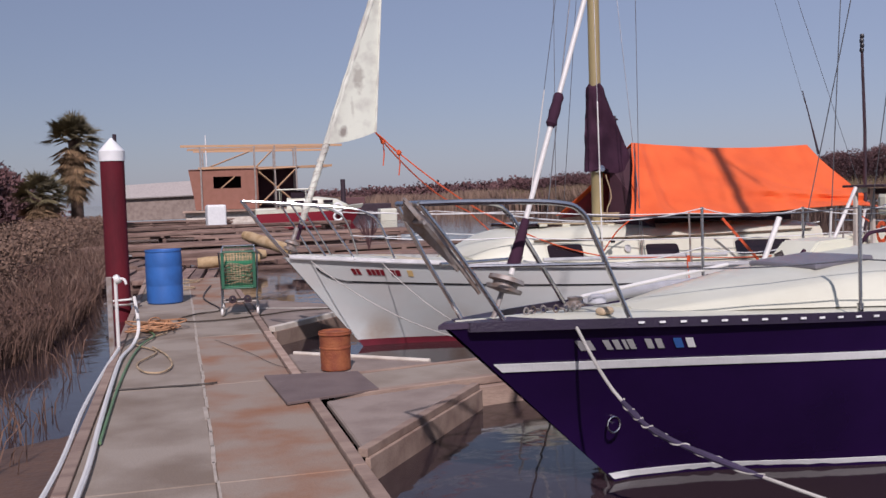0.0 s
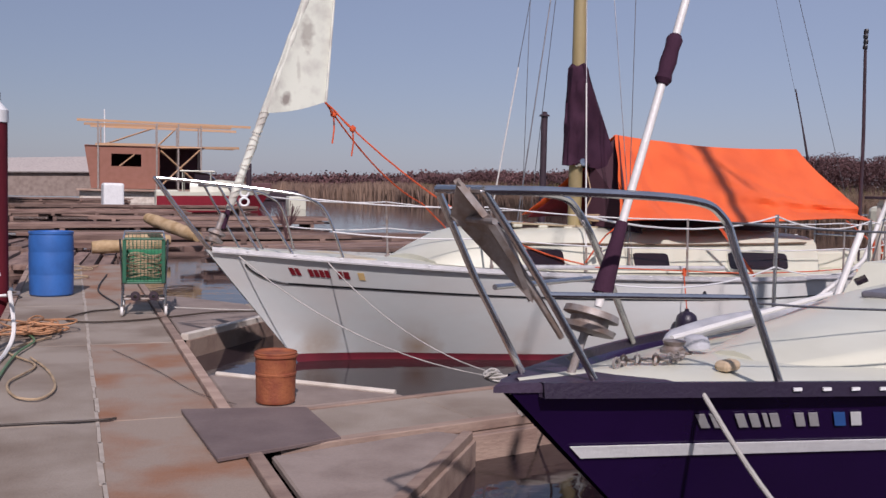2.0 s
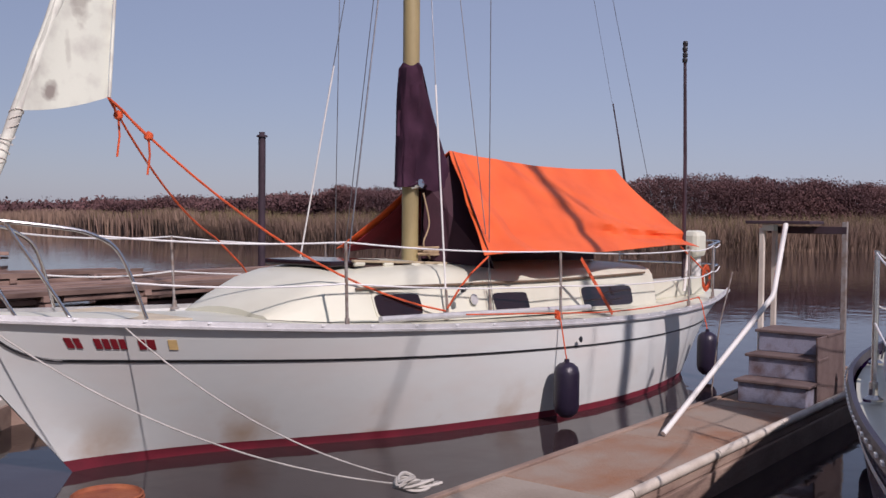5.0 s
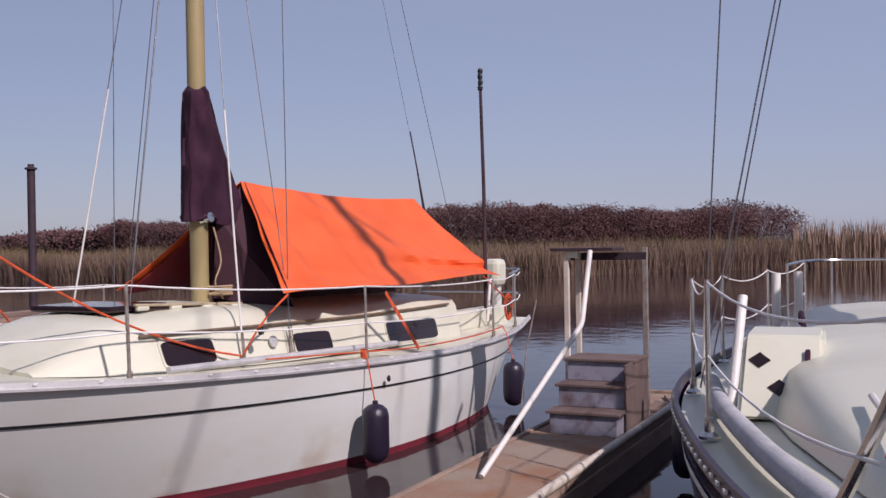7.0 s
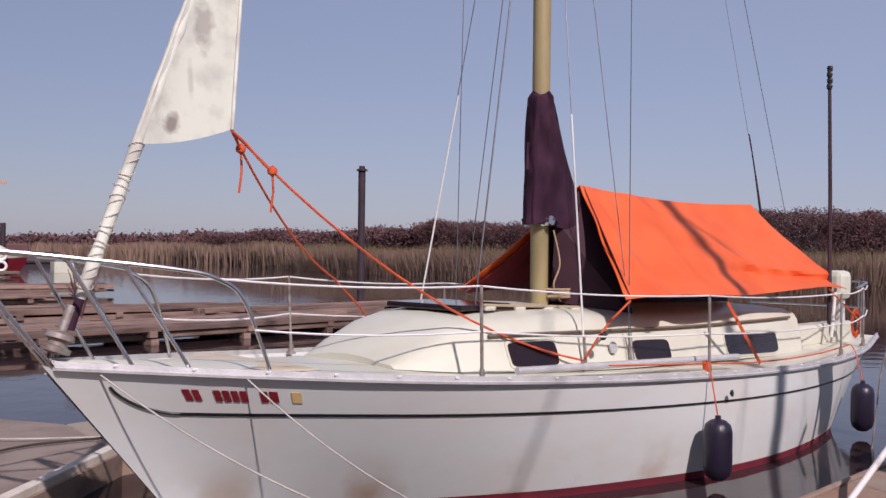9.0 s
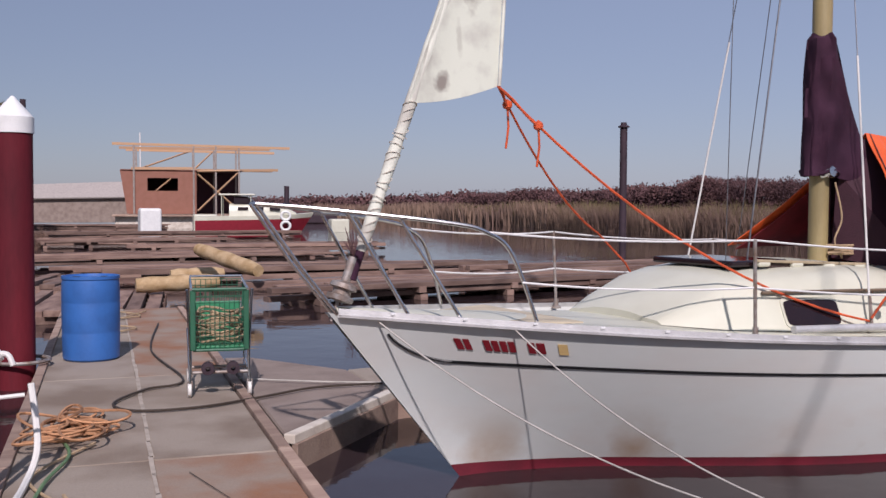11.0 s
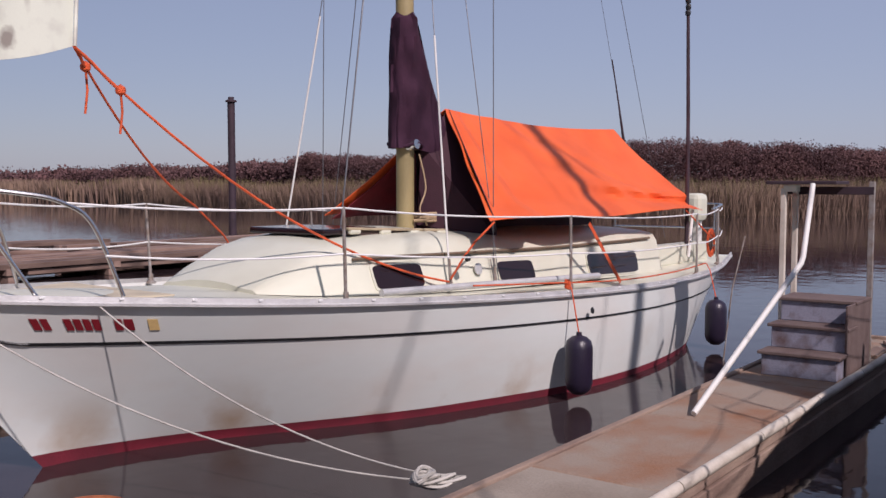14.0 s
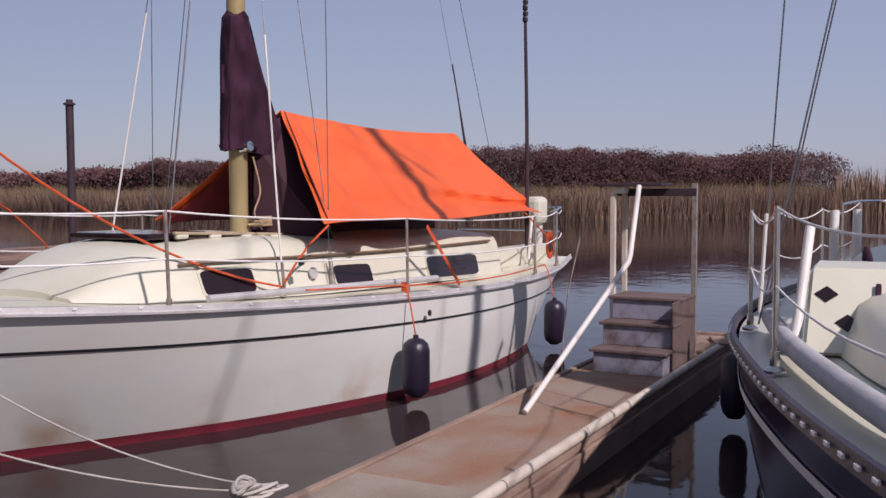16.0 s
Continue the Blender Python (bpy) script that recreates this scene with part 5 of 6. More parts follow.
MB = ketch.matrix_basis
spring = bend([MB @ Vector((0.66, -0.33, 0.89)), (2.12, 5.30, 0.50), (2.42, 4.98, 0.26), (3.4, 3.8, -0.05), (4.5, 2.8, -0.2)])
tagged(part("dock_line", T(spring, 0.010, 8), ROPE_W, None, smooth=True), "white dock line with dark chafe wrapping", "rope")
tagged(part("chafe_guard", T(spring[8:19], [0.013] + [0.017 + 0.004 * math.sin(k * 1.9) for k in range(9)] + [0.012], 8), mat("dark_chafe_cloth", (0.05, 0.035, 0.075), 0.9, var=0.2), None, smooth=True), "dark chafe wrap on the dock line", "rope")
wrap = bend(spring[8:19], 8)
tagged(part("chafe_wrap", T([p + Vector((0.012 * math.cos(k * 0.55), 0.012 * math.sin(k * 0.55), 0.012 * math.cos(k * 0.55))) for k, p in enumerate(wrap)], 0.006, 6), ROPE_W, None, smooth=True), "white cord wound round the dark chafe wrap", "rope")
for p, q in (((0.35, 0.1, 0.9), (3.2, 9.1, 0.05)),):
    tagged(part("mooring_line", T(sag(MB @ Vector(p), q, 0.15, 16), 0.009, 6), ROPE_W, None, smooth=True), "white mooring line from the dark bow to the finger dock", "rope", "mooring lines")
part("eye_bolt", T([HB.at(0.45, 0.62, -1, 0.03) + Vector((0.05 * math.cos(t), 0, 0.05 * math.sin(t))) for t in [math.tau * k / 12 for k in range(13)]], 0.007, 6), CHROME, hullB)


# ---- things on and beside the docks ----
pile = thing("dock_pile", "maroon sleeved dock pile with a white cone cap", "pile", (-1.13, 16.9, 0))
part("sleeve", lathe([(0.0, -1.0), (0.185, -1.0), (0.185, 0.3), (0.183, 1.2), (0.186, 2.36), (0, 2.36)], 24), PILE, pile, smooth=True)
part("cap", lathe([(0.0, 2.34), (0.20, 2.34), (0.20, 2.50), (0.015, 2.71), (0, 2.71)], 24), WHITE, pile, "white plastic cone cap", True)
part("hoop", T([(0.27 * math.cos(t) + 0.05, 0.27 * math.sin(t), 0.06) for t in [math.tau * k / 20 for k in range(21)]], 0.02, 6), GALV, pile)
fpile = thing("dock_pile", "tall dark steel pile standing in the slough", "pile", (16.4, 35.6, 0))
part("shaft", T([(0, 0, -1.2), (0, 0, 4.35)], 0.125, 14), PILE_D, fpile, smooth=True)
part("cap", lathe([(0, 4.33), (0.19, 4.33), (0.19, 4.38), (0.10, 4.42), (0.10, 4.50), (0, 4.50)], 14), PILE_D, fpile)
dpile = thing("dock_pile", "distant dark pile beyond the red motorboat", "pile", (17.0, 104, 0))
part("shaft", T([(0, 0, -1), (0, 0, 3.6)], 0.26, 12), PILE_D, dpile, smooth=True)
barge = thing("barge", "distant low dark barge", "barge", (19.5, 108, 0))
part("body", B((0, 0, 0.35), (6.5, 3, 1.1), bevel=0.1), PILE_D, barge)
part("cabin", B((-0.8, 0, 1.25), (2.4, 2, 0.8), bevel=0.1), BRUSH, barge)
thinp = thing("post", "thin dark post behind the capped pile", "post", (-1.25, 19.6, 0))
part("shaft", T([(0, 0, -0.5), (0.02, 0, 2.95)], 0.035, 8), PILE_D, thinp)

bar = thing("barrel", "blue plastic drum standing on the dock", "barrel", (-0.42, 17.2, 0))
bp = [(0.0, 0.0), (0.265, 0.0), (0.285, 0.02), (0.288, 0.10), (0.292, 0.27), (0.289, 0.285), (0.289, 0.305), (0.292, 0.32), (0.294, 0.58), (0.291, 0.60), (0.291, 0.62), (0.294, 0.635), (0.290, 0.80), (0.284, 0.845), (0.294, 0.855), (0.294, 0.885), (0.275, 0.885), (0.27, 0.86), (0, 0.86)]
part("body", lathe(bp, 36), BARREL, bar, smooth=True)
for x in (-0.14, 0.14):
    part("bung", lathe([(0.035, 0.86), (0.035, 0.875), (0, 0.875)], 12), BLACK, bar).location = (x, 0, 0)

buc = thing("bucket", "rusty steel paint bucket on the plywood gusset", "bucket", (1.25, 9.78, 0.0))
part("body", lathe([(0.0, -0.004), (0.140, 0.0), (0.146, 0.012), (0.143, 0.03), (0.147, 0.20), (0.152, 0.205), (0.152, 0.22), (0.147, 0.225), (0.150, 0.335), (0.162, 0.34), (0.162, 0.352), (0.155, 0.356), (0.155, 0.37), (0.147, 0.372), (0.143, 0.33), (0.138, 0.06), (0, 0.055)], 32), RUST, buc, smooth=True)
part("lid", lathe([(0, 0.345), (0.150, 0.345), (0.158, 0.368), (0.150, 0.374), (0.140, 0.356), (0, 0.352)], 32), RUST, buc, "dented rusty lid", True)

ply = tagged(part("plywood_sheet", prism([(0.55, 9.58), (0.62, 8.27), (1.42, 8.54), (1.40, 9.42)], 0.008, 0.030, 0.004), mat("dark_worn_plywood", (0.17, 0.125, 0.115), 0.9, var=0.16, scale=2, fine=45, bump=0.25, other=(0.12, 0.085, 0.08))), "loose grey plywood sheet lying over the dock joint", "plywood")

cart = thing("shopping_cart", "green plastic shopping cart with rope inside", "shopping cart", (0.67, 15.05, 0), -4)
W2, D2 = 0.235, 0.36


def lattice(o, u, v, nu, nv, r):
    bm = bmesh.new()
    o, u, v = Vector(o), Vector(u), Vector(v)
    for i in range(nu + 1):
        tube(bm, [o + u * i / nu, o + u * i / nu + v], r, 4)
    for j in range(nv + 1):
        tube(bm, [o + v * j / nv, o + v * j / nv + u], r, 4)
    return bm


cb, ct = 0.40, 0.92
tagged(part("basket_panel", lattice((-W2 * 0.86, -D2, cb), (2 * W2 * 0.86, 0, 0), (0, -0.03, ct - cb), 10, 9, 0.0035), GREENP, cart, "green plastic grille"), kind="stuff")
tagged(part("basket_panel", lattice((-W2, D2, cb + 0.05), (2 * W2, 0, 0), (0, 0.03, ct - cb - 0.02), 10, 9, 0.0035), GREENP, cart), kind="stuff")
for sd in (-1, 1):
    tagged(part("basket_panel", lattice((sd * W2 * 0.9, -D2, cb), (0, 2 * D2, 0.03), (sd * 0.03, 0, ct - cb), 12, 9, 0.0035), GREENP, cart), kind="stuff")
tagged(part("basket_floor", lattice((-W2 * 0.86, -D2, cb), (2 * W2 * 0.86, 0, 0), (0, 2 * D2, 0.04), 10, 9, 0.0035), GREENP, cart), kind="stuff")
part("basket_tray", B((0, 0, cb + 0.02), (2 * W2 * 0.86, 2 * D2 - 0.04, 0.02), 0, 0.006), mat("bright_green_plastic", (0.03, 0.24, 0.11), 0.5, var=0.15, scale=9), cart, "bright green basket floor")
part("basket_back", B((0, D2 - 0.02, cb + 0.20), (2 * W2 * 0.9, 0.02, 0.30), 0, 0.006), bpy.data.materials["bright_green_plastic"], cart, "green plastic rear panel")
for sd in (-1, 1):
    part("corner_post", B((sd * (W2 * 0.92 + 0.005), -D2 - 0.015, (cb + ct) / 2), (0.045, 0.03, ct - cb), 0, 0.008), GREENP, cart, "dark green corner post")
for z, y in ((cb, -D2), (ct, -D2 - 0.03)):
    part("frame", T([(-W2 * 0.95, y, z), (W2 * 0.95, y, z)], 0.013, 8), GREENP, cart)
part("frame", T([(-W2, -D2 - 0.03, ct), (-W2, D2, ct + 0.02), (-W2, D2 + 0.15, ct + 0.05), (W2, D2 + 0.15, ct + 0.05), (W2, D2, ct + 0.02), (W2, -D2 - 0.03, ct)], 0.012, 8), CHROME, cart, "", True)
for sd in (-1, 1):
    part("leg", T(bend([(sd * 0.25, -D2 + 0.0, 0.12), (sd * 0.245, -D2 + 0.02, 0.40), (sd * 0.27, -D2 - 0.02, ct)]), 0.013, 8), CHROME, cart, "chromed tube leg", True)
    part("leg", T(bend([(sd * 0.25, D2 - 0.05, 0.12), (sd * 0.25, D2, 0.30), (sd * 0.26, D2 + 0.05, cb + 0.1)]), 0.013, 8), CHROME, cart, "", True)
    part("under_rail", T([(sd * 0.25, -D2, 0.20), (sd * 0.25, D2 - 0.05, 0.22)], 0.012, 8), CHROME, cart)
    for y in (-D2 + 0.02, D2 - 0.05):
        wh = part("wheel", lathe([(0, -0.018), (0.05, -0.018), (0.062, -0.012), (0.062, 0.012), (0.05, 0.018), (0, 0.018)], 18), PVC, cart, "", True)
        wh.matrix_basis = pose(sd * 0.25, y, 0.062, 0, 90, 0)
        part("fork", B((sd * 0.25, y, 0.10), (0.05, 0.03, 0.08), 0, 0.006), GALV, cart)
for y in (-0.30, 0.0):
    part("under_rack", T([(-0.25, y, 0.20), (0.25, y, 0.20)], 0.014, 8), GALV, cart)
for x in (-0.10, 0.11):
    w_ = part("hose_reel", lathe([(0.02, -0.04), (0.055, -0.035), (0.055, 0.035), (0.02, 0.04)], 16), PILE_D, cart, "dark wheel under the basket")
    w_.matrix_basis = pose(x, -0.34, 0.24, 90, 0, 0)
bm = bmesh.new()
r6 = random.Random(6)
for k in range(9):
    tube(bm, [(0.19 * math.cos(t) + r6.gauss(0, 0.02), -0.12 + 0.2 * math.sin(t), 0.47 + 0.03 * k + 0.02 * math.sin(3 * t + k)) for t in [math.tau * i / 16 for i in range(17)]], 0.012, 5)
tagged(part("rope_coil", bm, ROPE_T, None, smooth=True), "coiled tan rope piled in the shopping cart", "rope").matrix_basis = cart.matrix_basis.copy()

tap = thing("water_tap", "white dockside water tap on galvanised posts", "water tap", (-0.945, 12.15, 0))
part("post", B((0, 0, 0.30), (0.06, 0.06, 1.06), 0, 0.006), GALV, tap)
part("pipe", T([(0.07, 0, -0.2), (0.07, 0, 0.78)], 0.02, 8), PVC, tap, "", True)
part("valve", lathe([(0.0, -0.04), (0.05, -0.03), (0.055, 0.0), (0.05, 0.03), (0, 0.04)], 14), PVC, tap).matrix_basis = pose(0.09, 0, 0.80, 0, 60, 0)
part("spout", T(bend([(0.09, 0, 0.80), (0.16, -0.03, 0.80), (0.19, -0.05, 0.74)]), 0.016, 8), PVC, tap, "", True)
part("bracket", T([(0.0, 0.0, 0.55), (0.24, 0.03, 0.56)], 0.012), PVC, tap)

hoses = [("white_hose", [(-0.70, 12.6, 0.55), (-0.66, 12.45, 0.2), (-0.72, 12.2, 0.03), (-0.80, 11.2, 0.03), (-0.80, 9.6, 0.03), (-0.78, 8.0, 0.03), (-0.76, 6.6, 0.03), (-0.80, 4.8, 0.03), (-0.82, 2.5, 0.03), (-0.80, -3, 0.03)], 0.021, PVC, "white water hose along the dock edge"),
         ("white_hose", [(-0.86, 11.9, 0.04), (-0.93, 10.6, 0.0), (-0.97, 8.8, -0.01), (-0.95, 7.0, 0.0), (-1.0, 5.0, 0.0), (-0.98, 2.0, 0.0), (-0.97, -3, 0.0)], 0.020, PVC, "white pipe hung along the dock side"),
         ("tan_rope", [(-0.35, 13.2, 0.02), (-0.7, 12.4, 0.02), (-0.45, 11.6, 0.02), (-0.62, 10.9, 0.02), (-0.55, 10.35, 0.02), (-0.38, 10.22, 0.02), (-0.28, 10.6, 0.02), (-0.34, 11.3, 0.02), (-0.5, 12.0, 0.02)], 0.010, ROPE_T, "loose tan rope on the dock"),
         ("green_hose", [(-0.62, 13.6, 0.02), (-0.5, 12.9, 0.03), (-0.62, 12.2, 0.03), (-0.70, 11.2, 0.02), (-0.74, 9.5, 0.02), (-0.74, 7.5, 0.02)], 0.012, ROPE_G, "thin green hose on the dock"),
         ("black_cable", [(2.2, 14.75, 0.02), (1.5, 14.75, 0.02), (0.95, 14.45, 0.02), (0.45, 14.2, 0.02), (-0.05, 14.2, 0.02), (-0.22, 14.55, 0.02), (0.05, 15.1, 0.02), (0.4, 15.5, 0.02), (0.2, 17.5, 0.02), (0.4, 20, 0.02)], 0.011, HOSE_B, "black power cable lying across the dock"),
         ("black_cable", [(0.2, 12.3, 0.012), (0.5, 11.2, 0.012), (0.72, 10.2, 0.012), (0.95, 9.7, 0.012)], 0.0025, HOSE_B, "thin dark cable on the dock"),
         ("black_cable", [(-0.82, 9.52, 0.01), (-0.4, 9.50, 0.01), (0.0, 9.47, 0.012), (0.12, 9.50, 0.012)], 0.008, HOSE_B, "dark cord along the deck joint"),
         ("white_rope", [(0.9, 15.4, 0.02), (1.6, 15.0, 0.02), (2.5, 14.7, 0.01)], 0.008, ROPE_W, "thin white rope on the second finger"),
         ("white_rope", [(-0.4, 22.0, 0.03), (0.2, 21.0, 0.03), (-0.5, 20.3, 0.03), (0.1, 19.5, 0.03), (-0.7, 19.0, 0.03), (0.3, 21.6, 0.03)], 0.012, ROPE_T, "pale rope tangle at the end of the dock")]
for nm, pts, r, m_, lb in hoses:
    tagged(part(nm, T(bend(pts, 10), r, 7), m_, None, smooth=True), lb, "hose" if "hose" in nm else ("cable" if "cable" in nm else "rope"))
bm = bmesh.new()
r7 = random.Random(7)
for k in range(16):
    c = Vector((r7.gauss(-0.5, 0.11), r7.gauss(13.5, 0.35), 0.02 + 0.006 * k))
    a_, b_, ro = r7.uniform(0.1, 0.34), r7.uniform(0.06, 0.2), r7.uniform(0, 3)
    pts = [c + Vector((a_ * math.cos(t) * math.cos(ro) - b_ * math.sin(t) * math.sin(ro), a_ * math.cos(t) * math.sin(ro) + b_ * math.sin(t) * math.cos(ro), 0.01 * math.sin(2 * t))) for t in [math.tau * i / 18 for i in range(19)]]
    tube(bm, pts, 0.011, 5)
tagged(part("rope_tangle", bm, mat("rust_orange_rope", (0.48, 0.24, 0.12), 0.85, var=0.25, rand=0.3), None, smooth=True), "heap of tangled tan and rust rope on the dock", "rope")

# boarding steps on the finger dock
st = thing("boarding_steps", "worn blue-grey wooden boarding steps with handrail posts", "steps", fp(5.32, -0.05), 12)
for k in range(3):
    z = 0.2 * (k + 1)
    x0, x1 = 0.25 * k, 1.0
    part("step_box", B(((x0 + x1) / 2 + 0.01, 0, z - 0.112), (x1 - x0 - 0.02, 0.60, 0.172), 0, 0.006), STEPBLUE, st)
    part("tread", B((x0 + 0.140 + (0.1 if k == 2 else 0), 0, z - 0.012), (0.285 + (0.2 if k == 2 else 0), 0.66, 0.026), 0, 0.005), STEPTOP, st, "worn brown tread")
part("side_panel", B((0.62, -0.312, 0.30), (0.76, 0.018, 0.58), 0, 0.004), STEPTOP, st, "brown plywood side")
for x, y, h in ((1.04, -0.30, 1.60), (1.0, 0.34, 1.56), (0.72, 0.36, 1.54)):
    part("post", B((x, y, h / 2), (0.045, 0.045, h), 0, 0.004), GALV if y < 0 else PIPE, st, "weathered grey post")
part("shelf", B((0.86, 0.20, 1.59), (0.42, 0.60, 0.03), 0, 0.006), PILE_D, st, "dark shelf board")
part("crossbar", B((1.03, 0.05, 1.52), (0.03, 0.74, 0.07), 0, 0.004), PILE_D, st)
part("bracket", B((0.74, 0.30, 1.54), (0.10, 0.12, 0.06), 0, 0.006), GEL, st)
bp_ = thing("white_pole", "bent white pole leaning on the boarding steps", "pole")
part("tube", T([fp(3.60, 0.13, 0.02), fp(5.12, -0.12, 0.96), fp(5.17, -0.12, 1.01), fp(5.60, -0.06, 1.575)], 0.022, 10), PVC, bp_, smooth=True)
stick = thing("thin_stake", "thin leaning stake beside the steps", "stake")
part("tube", T([(8.5, 11.7, -0.5), (8.62, 11.66, 0.5), (8.75, 11.6, 1.05)], 0.008, 6), GALV, stick)
deb = thing("reed_clump", "sprig of weed growing from the dock edge", "weed", (4.75, 26.2, 0.2))
bm = bmesh.new()
r8 = random.Random(8)
for k in range(40):
    a_ = r8.uniform(0, math.tau)
    tube(bm, [(0, 0, 0), (0.1 * math.cos(a_), 0.1 * math.sin(a_), 0.4), (r8.uniform(0.1, 0.35) * math.cos(a_), 0.3 * math.sin(a_), r8.uniform(0.5, 1.0))], 0.008, 4)
part("stem", bm, BRUSH, deb)

# unfinished plywood houseboat
hb = thing("houseboat", "unfinished reddish plywood houseboat with a bare lumber roof frame", "houseboat", (5.6, 87.5, 0), -4)
part("float", B((0.5, 0, 0.25), (11.0, 5.0, 1.0), 0, 0.05), PIPE, hb, "grey float")
part("deck", B((0.5, -0.2, 0.82), (11.4, 5.6, 0.16), 0, 0.02), WOOD, hb)


# plywood front with a real window hole
def wall_hole(p0, p1, z0, z1, ax0, ax1, az0, az1, th, slant=0.0):
    bm = bmesh.new()
    xs, zs = [p0, ax0, ax1, p1], [z0, az0, az1, z1]
    for i in range(3):
        for j in range(3):
            if not (i == 1 and j == 1):
                q = [(xs[i] - (slant * (zs[j] - z0) if i == 0 else 0), 0, zs[j]), (xs[i + 1], 0, zs[j]), (xs[i + 1], 0, zs[j + 1]), (xs[i] - (slant * (zs[j + 1] - z0) if i == 0 else 0), 0, zs[j + 1])]
                bm.faces.new([bm.verts.new(v) for v in q])
    bmesh.ops.remove_doubles(bm, verts=bm.verts, dist=1e-4)
    return solid(bm, th)


w1 = part("plywood_wall", wall_hole(-4.1, 1.1, 0.95, 4.35, -2.6, -0.3, 2.75, 3.75, 0.06, 0.16), PLY, hb, "raw plywood front wall")
w1.location = (0, -2.1, 0)
part("window_brace", B((-1.4, -2.1, 3.25), (0.10, 0.05, 1.5), 0, 0.004, 0, 50), LUMBER, w1).location = (0, 2.1, 0)
part("plywood_wall", B((-4.3, 0.1, 2.65), (0.06, 4.3, 3.4), 0, 0.004, 0, -6), PLY, hb)
part("plywood_wall", B((0.2, 2.3, 2.65), (9.0, 0.06, 3.4)), DARK_IN, hb, "dark back wall")
part("plywood_wall", B((1.1, 0.1, 2.65), (0.06, 4.2, 3.4)), PLY, hb)
part("ceiling_board", B((-1.6, 0.1, 4.38), (6.0, 4.6, 0.06)), PLY, hb)
part("ceiling_board", B((2.9, 0.1, 4.38), (3.6, 4.4, 0.06)), DARK_IN, hb)
for x in (-3.6, 0.9, 2.6, 4.4):
    for y in (-2.2, 2.2):
        part("post", B((x, y, 3.6), (0.14, 0.14, 5.4), 0, 0.006), GALV, hb)
for p, q in (((1.2, -2.2, 1.2), (4.3, -2.2, 4.2)), ((1.2, -2.2, 4.1), (4.3, -2.2, 1.3)), ((1.2, -2.25, 4.3), (4.4, -2.25, 4.4)), ((-3.6, 2.2, 4.5), (0.9, 2.2, 6.2)), ((0.9, 2.2, 4.5), (2.6, 2.2, 6.2))):
    part("brace", T([p, q], 0.07, 4), LUMBER, hb)
for y, z, x0, x1 in ((-2.2, 6.3, -5.2, 8.4), (2.2, 6.1, -4.4, 7.6), (0.0, 6.2, -4.8, 7.0), (-2.2, 4.5, -3.8, 1.0), (2.2, 4.55, 1.0, 7.4), (-2.0, 4.45, 4.4, 7.5)):
    part("beam", B(((x0 + x1) / 2, y, z), (x1 - x0, 0.10, 0.20), rnd.gauss(0, 0.5), 0.006, 0, rnd.gauss(0, 0.5)), LUMBER, hb)
part("flag_pole", T([(-3.2, 0, 4.4), (-3.2, 0, 7.4)], 0.05), WHITE, hb)
tank = tagged(part("water_tank", B((2.45, 72.0, 0.62), (1.35, 1.1, 1.6), 8, 0.15), WHITE), "white plastic tank on the derelict dock", "tank")
tagged(part("float_box", B((6.3, 76, 0.35), (1.6, 1.4, 1.3), 0, 0.12), GEL), "pale float box beside the motorboat", "float")
tagged(part("float_box", B((15.4, 74, 0.2), (1.3, 1.2, 1.0), 0, 0.10), GEL), "white float block moored past the motorboat", "float")
derelict((3.0, 64.0), 16.0, 3.0, 4, 2, 9)
derelict((-2.0, 76.0), 12.0, 3.0, 0, 3, 10)

# red motorboat
HM = Hull(7.8, [(0, 0.05), (1.0, 0.75), (2.2, 1.15), (4, 1.3), (7.8, 1.2)], [(0, 1.15), (2, 1.0), (7.8, 0.85)], [(0, 0.0), (0.8, 0.3), (2, 0.8), (4, 1.1), (7.8, 1.1)], 0.9, 3.0, 0.0)
mb = thing("motorboat", "red and white cabin motorboat at an old dock", "motorboat", (13.2, 72.0, 0), 170)
part("hull", HM.skin(0.22, 1.5, 8), REDP, mb, "dark red hull", True)
part("gunwale_band", HM.skin(0, 0.22, 2, 0.01), GEL, mb, "white band", True)
bm = bmesh.new()
grid(bm, [[HM.at(7.8, f / 6, sd) for sd in (-1, 0, 1)] for f in range(0, 8)])
part("transom", bm, REDP, mb)
part("deck", deck_mesh(HM), GEL, mb, "", True)
part("cabin", trunk([(1.2, 0.5, 0.4, 1.05, 1.12), (2.0, 0.85, 0.7, 1.0, 1.55), (3.4, 1.05, 0.85, 0.95, 1.75), (5.6, 1.05, 0.85, 0.9, 1.72)]), GEL, mb, "white cabin", True)
for s in (2.6, 3.7, 4.7):
    part("window", B((s, 1.0, 1.42), (0.7, 0.04, 0.22), 0, 0.01, 14), SMOKE, mb)
part("windscreen", trunk([(3.9, 0.8, 0.7, 1.72, 1.80), (4.4, 0.85, 0.7, 1.72, 2.2), (5.3, 0.85, 0.7, 1.72, 2.25)]), SMOKE, mb, "dark windscreen")
part("hard_top", B((5.1, 0, 2.36), (2.4, 1.9, 0.09), 0, 0.03), GEL, mb, "white hard top")
for y in (-0.85, 0.85):
    for s in (4.2, 6.1):
        part("post", T([(s, y, 0.9), (s, y, 2.34)], 0.03), GEL, mb)
for z in (0.95, 0.28):
    part("ring_fender", T([(1.9 + 0.30 * math.cos(t), 1.18, z + 0.28 * math.sin(t)) for t in [math.tau * k / 16 for k in range(17)]], 0.09, 8), WHITE, mb, "white ring fender", True)


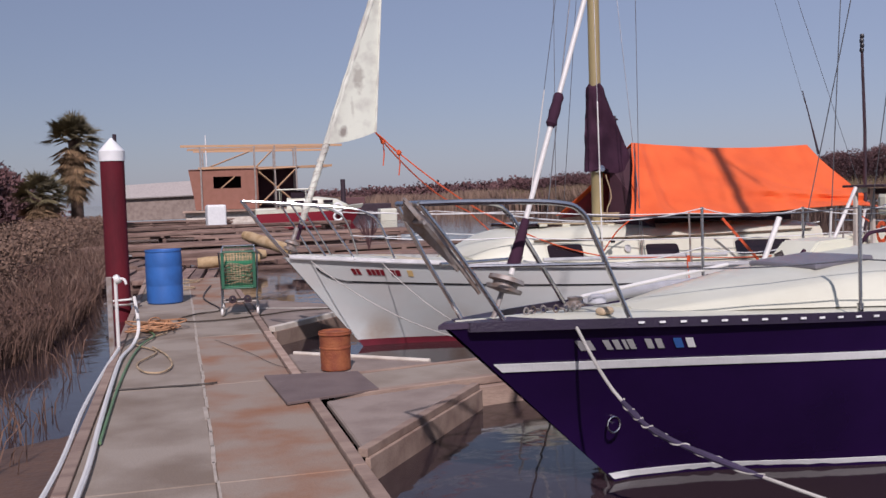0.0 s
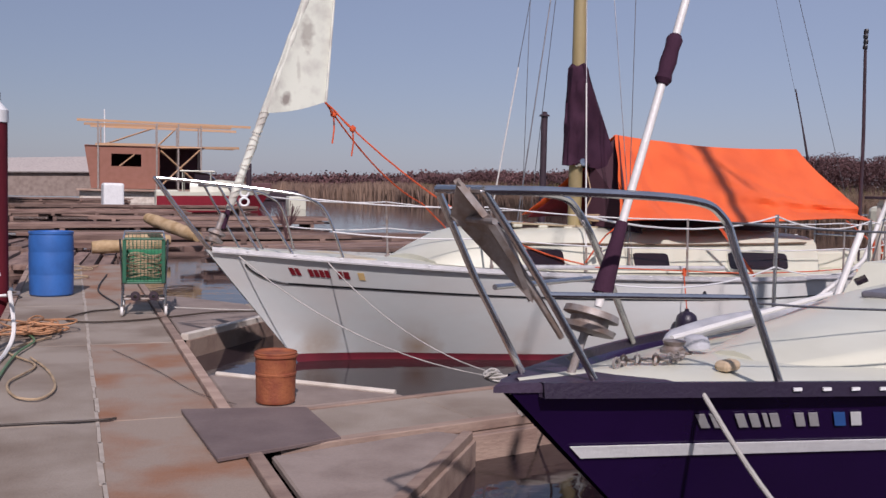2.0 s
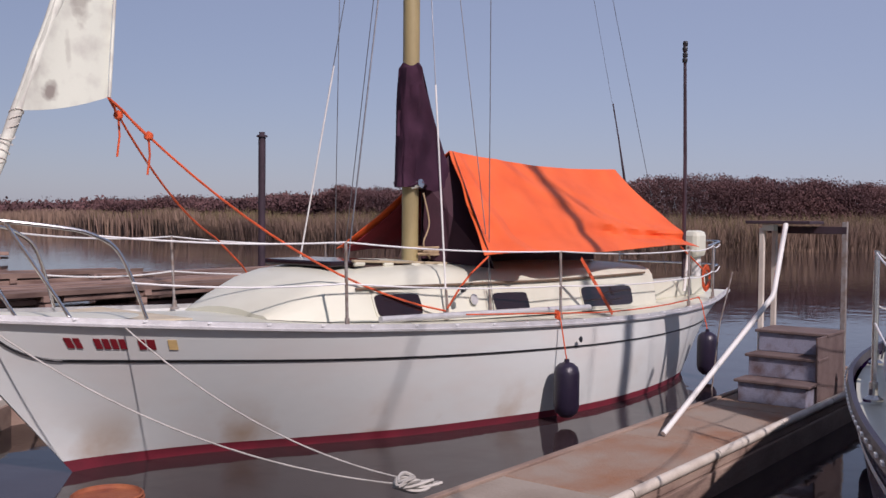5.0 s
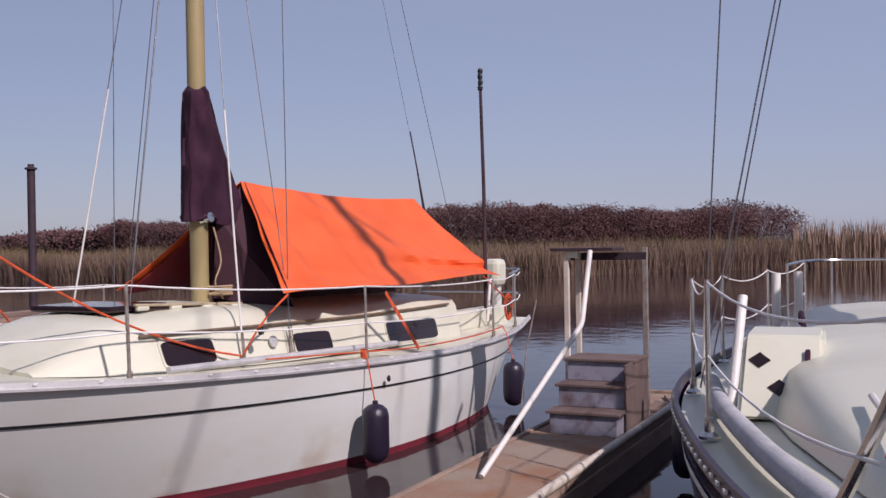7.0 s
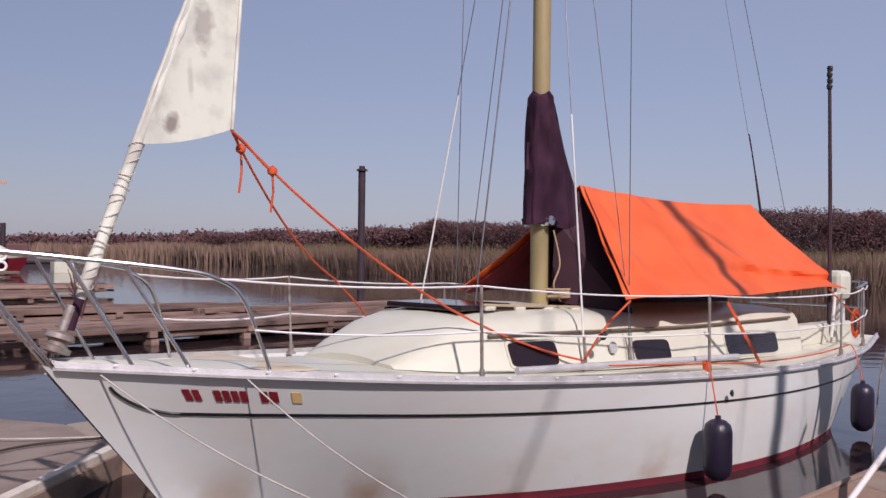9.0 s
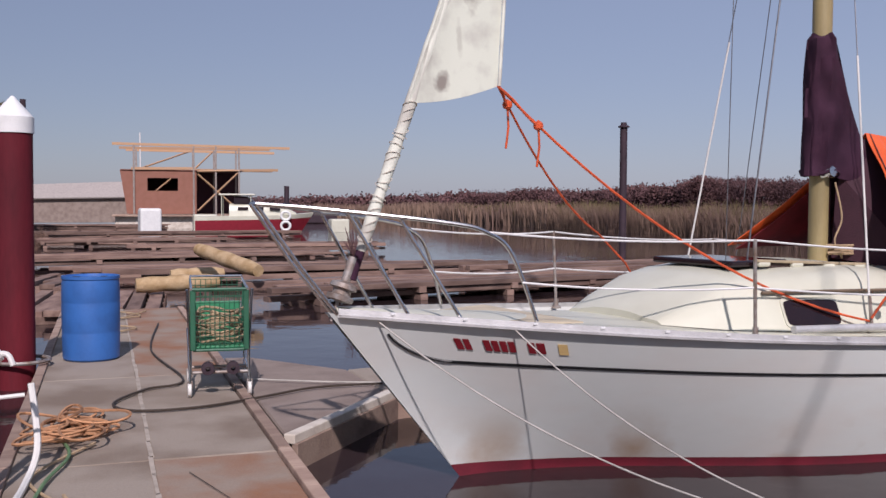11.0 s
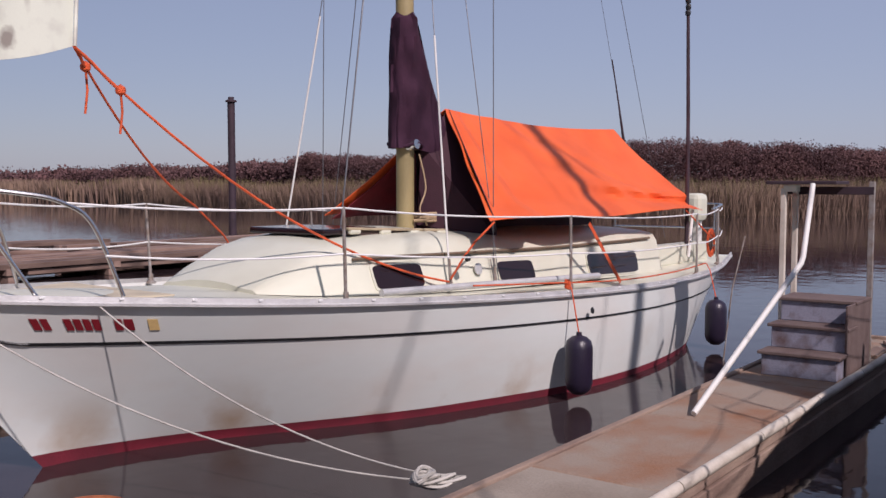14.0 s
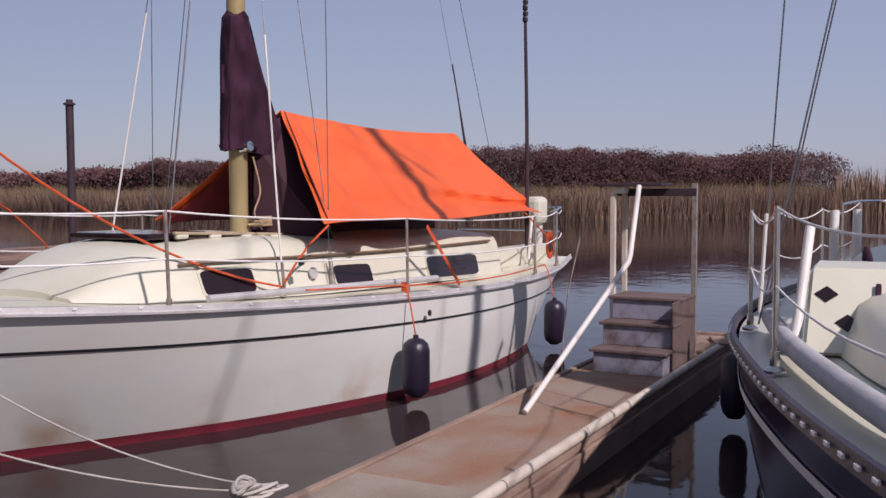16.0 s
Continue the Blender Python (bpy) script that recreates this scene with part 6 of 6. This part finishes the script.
# palms and shed on the near bank
def palm(c, h, crown, seed, label):
    r = random.Random(seed)
    p = thing("palm_tree", label, "palm tree", c)
    part("trunk", T([(0, 0, -0.3), (0.05, 0, h * 0.5), (0, 0.05, h)], [0.42, 0.36, 0.34], 12), BARK, p, smooth=True)
    for nm, mt, n, lo_, hi_, ln in (("crown", PALML, 110, -0.15, 1.4, crown), ("dead_skirt", PALMD, 150, -1.3, -0.1, crown * 0.8)):
        verts, faces = [], []
        for _ in range(n):
            az, el = r.uniform(0, math.tau), r.uniform(lo_, hi_)
            d = Vector((math.cos(az) * math.cos(el), math.sin(az) * math.cos(el), math.sin(el)))
            L = ln * r.uniform(0.75, 1.1)
            base = Vector((0, 0, h - (r.uniform(0, h * 0.45) if nm == "dead_skirt" else 0)))
            stem = base + d * L * 0.55
            side = d.cross(Vector((0, 0, 1))).normalized()
            for k in range(13):
                a_ = (k - 6) / 6 * 1.2
                tip = stem + (d * math.cos(a_) + side * math.sin(a_)) * L * 0.5 * r.uniform(0.8, 1.1)
                tip.z -= L * 0.10 + 0.12 * L * abs(a_)
                w = Vector((-d.y, d.x, 0.3)).normalized() * 0.085
                i = len(verts)
                verts += [tuple(stem - w), tuple(stem + w), tuple(tip)]
                faces += [(i, i + 1, i + 2)]
            i = len(verts)
            verts += [tuple(base - side * 0.05), tuple(base + side * 0.05), tuple(stem)]
            faces += [(i, i + 1, i + 2)]
        me = bpy.data.meshes.new(nm)
        me.from_pydata(verts, [], faces)
        me.materials.append(mt)
        new(nm, me).parent = p
    return p


palm((-6.5, 68, 0.3), 5.6, 2.1, 1, "tall fan palm with a skirt of dead fronds")
palm((-8.4, 66, 0.3), 2.0, 1.9, 2, "short bushy fan palm on the near bank")
stuff("thicket", clumps(1800, lambda r: (lambda g: (-18 + 2.2 * g, r.gauss(105, 3), 0.4 + 4.9 * r.random() * math.exp(-0.3 * g * g), 1.0))(r.gauss(0, 1)), 0.8, 31), BRUSH, "dark distant trees behind the palms", "trees")
shed = thing("shed", "distant shed with a pale weathered roof", "shed", (-2.6, 104, 0), 4)
part("wall", B((0, 0, 1.2), (9.0, 5, 2.4), 0, 0.02), WOOD_P, shed)
bm = bmesh.new()
grid(bm, [[(-4.8, -2.9, 2.2), (4.8, -2.9, 2.4)], [(-4.2, 0, 3.5), (4.6, 0, 3.9)], [(-4.8, 2.9, 2.2), (4.8, 2.9, 2.4)]])
part("roof", solid(bm, 0.12), mat("pale_roofing", (0.42, 0.37, 0.34), 0.8, var=0.1), shed, "pale grey roof")
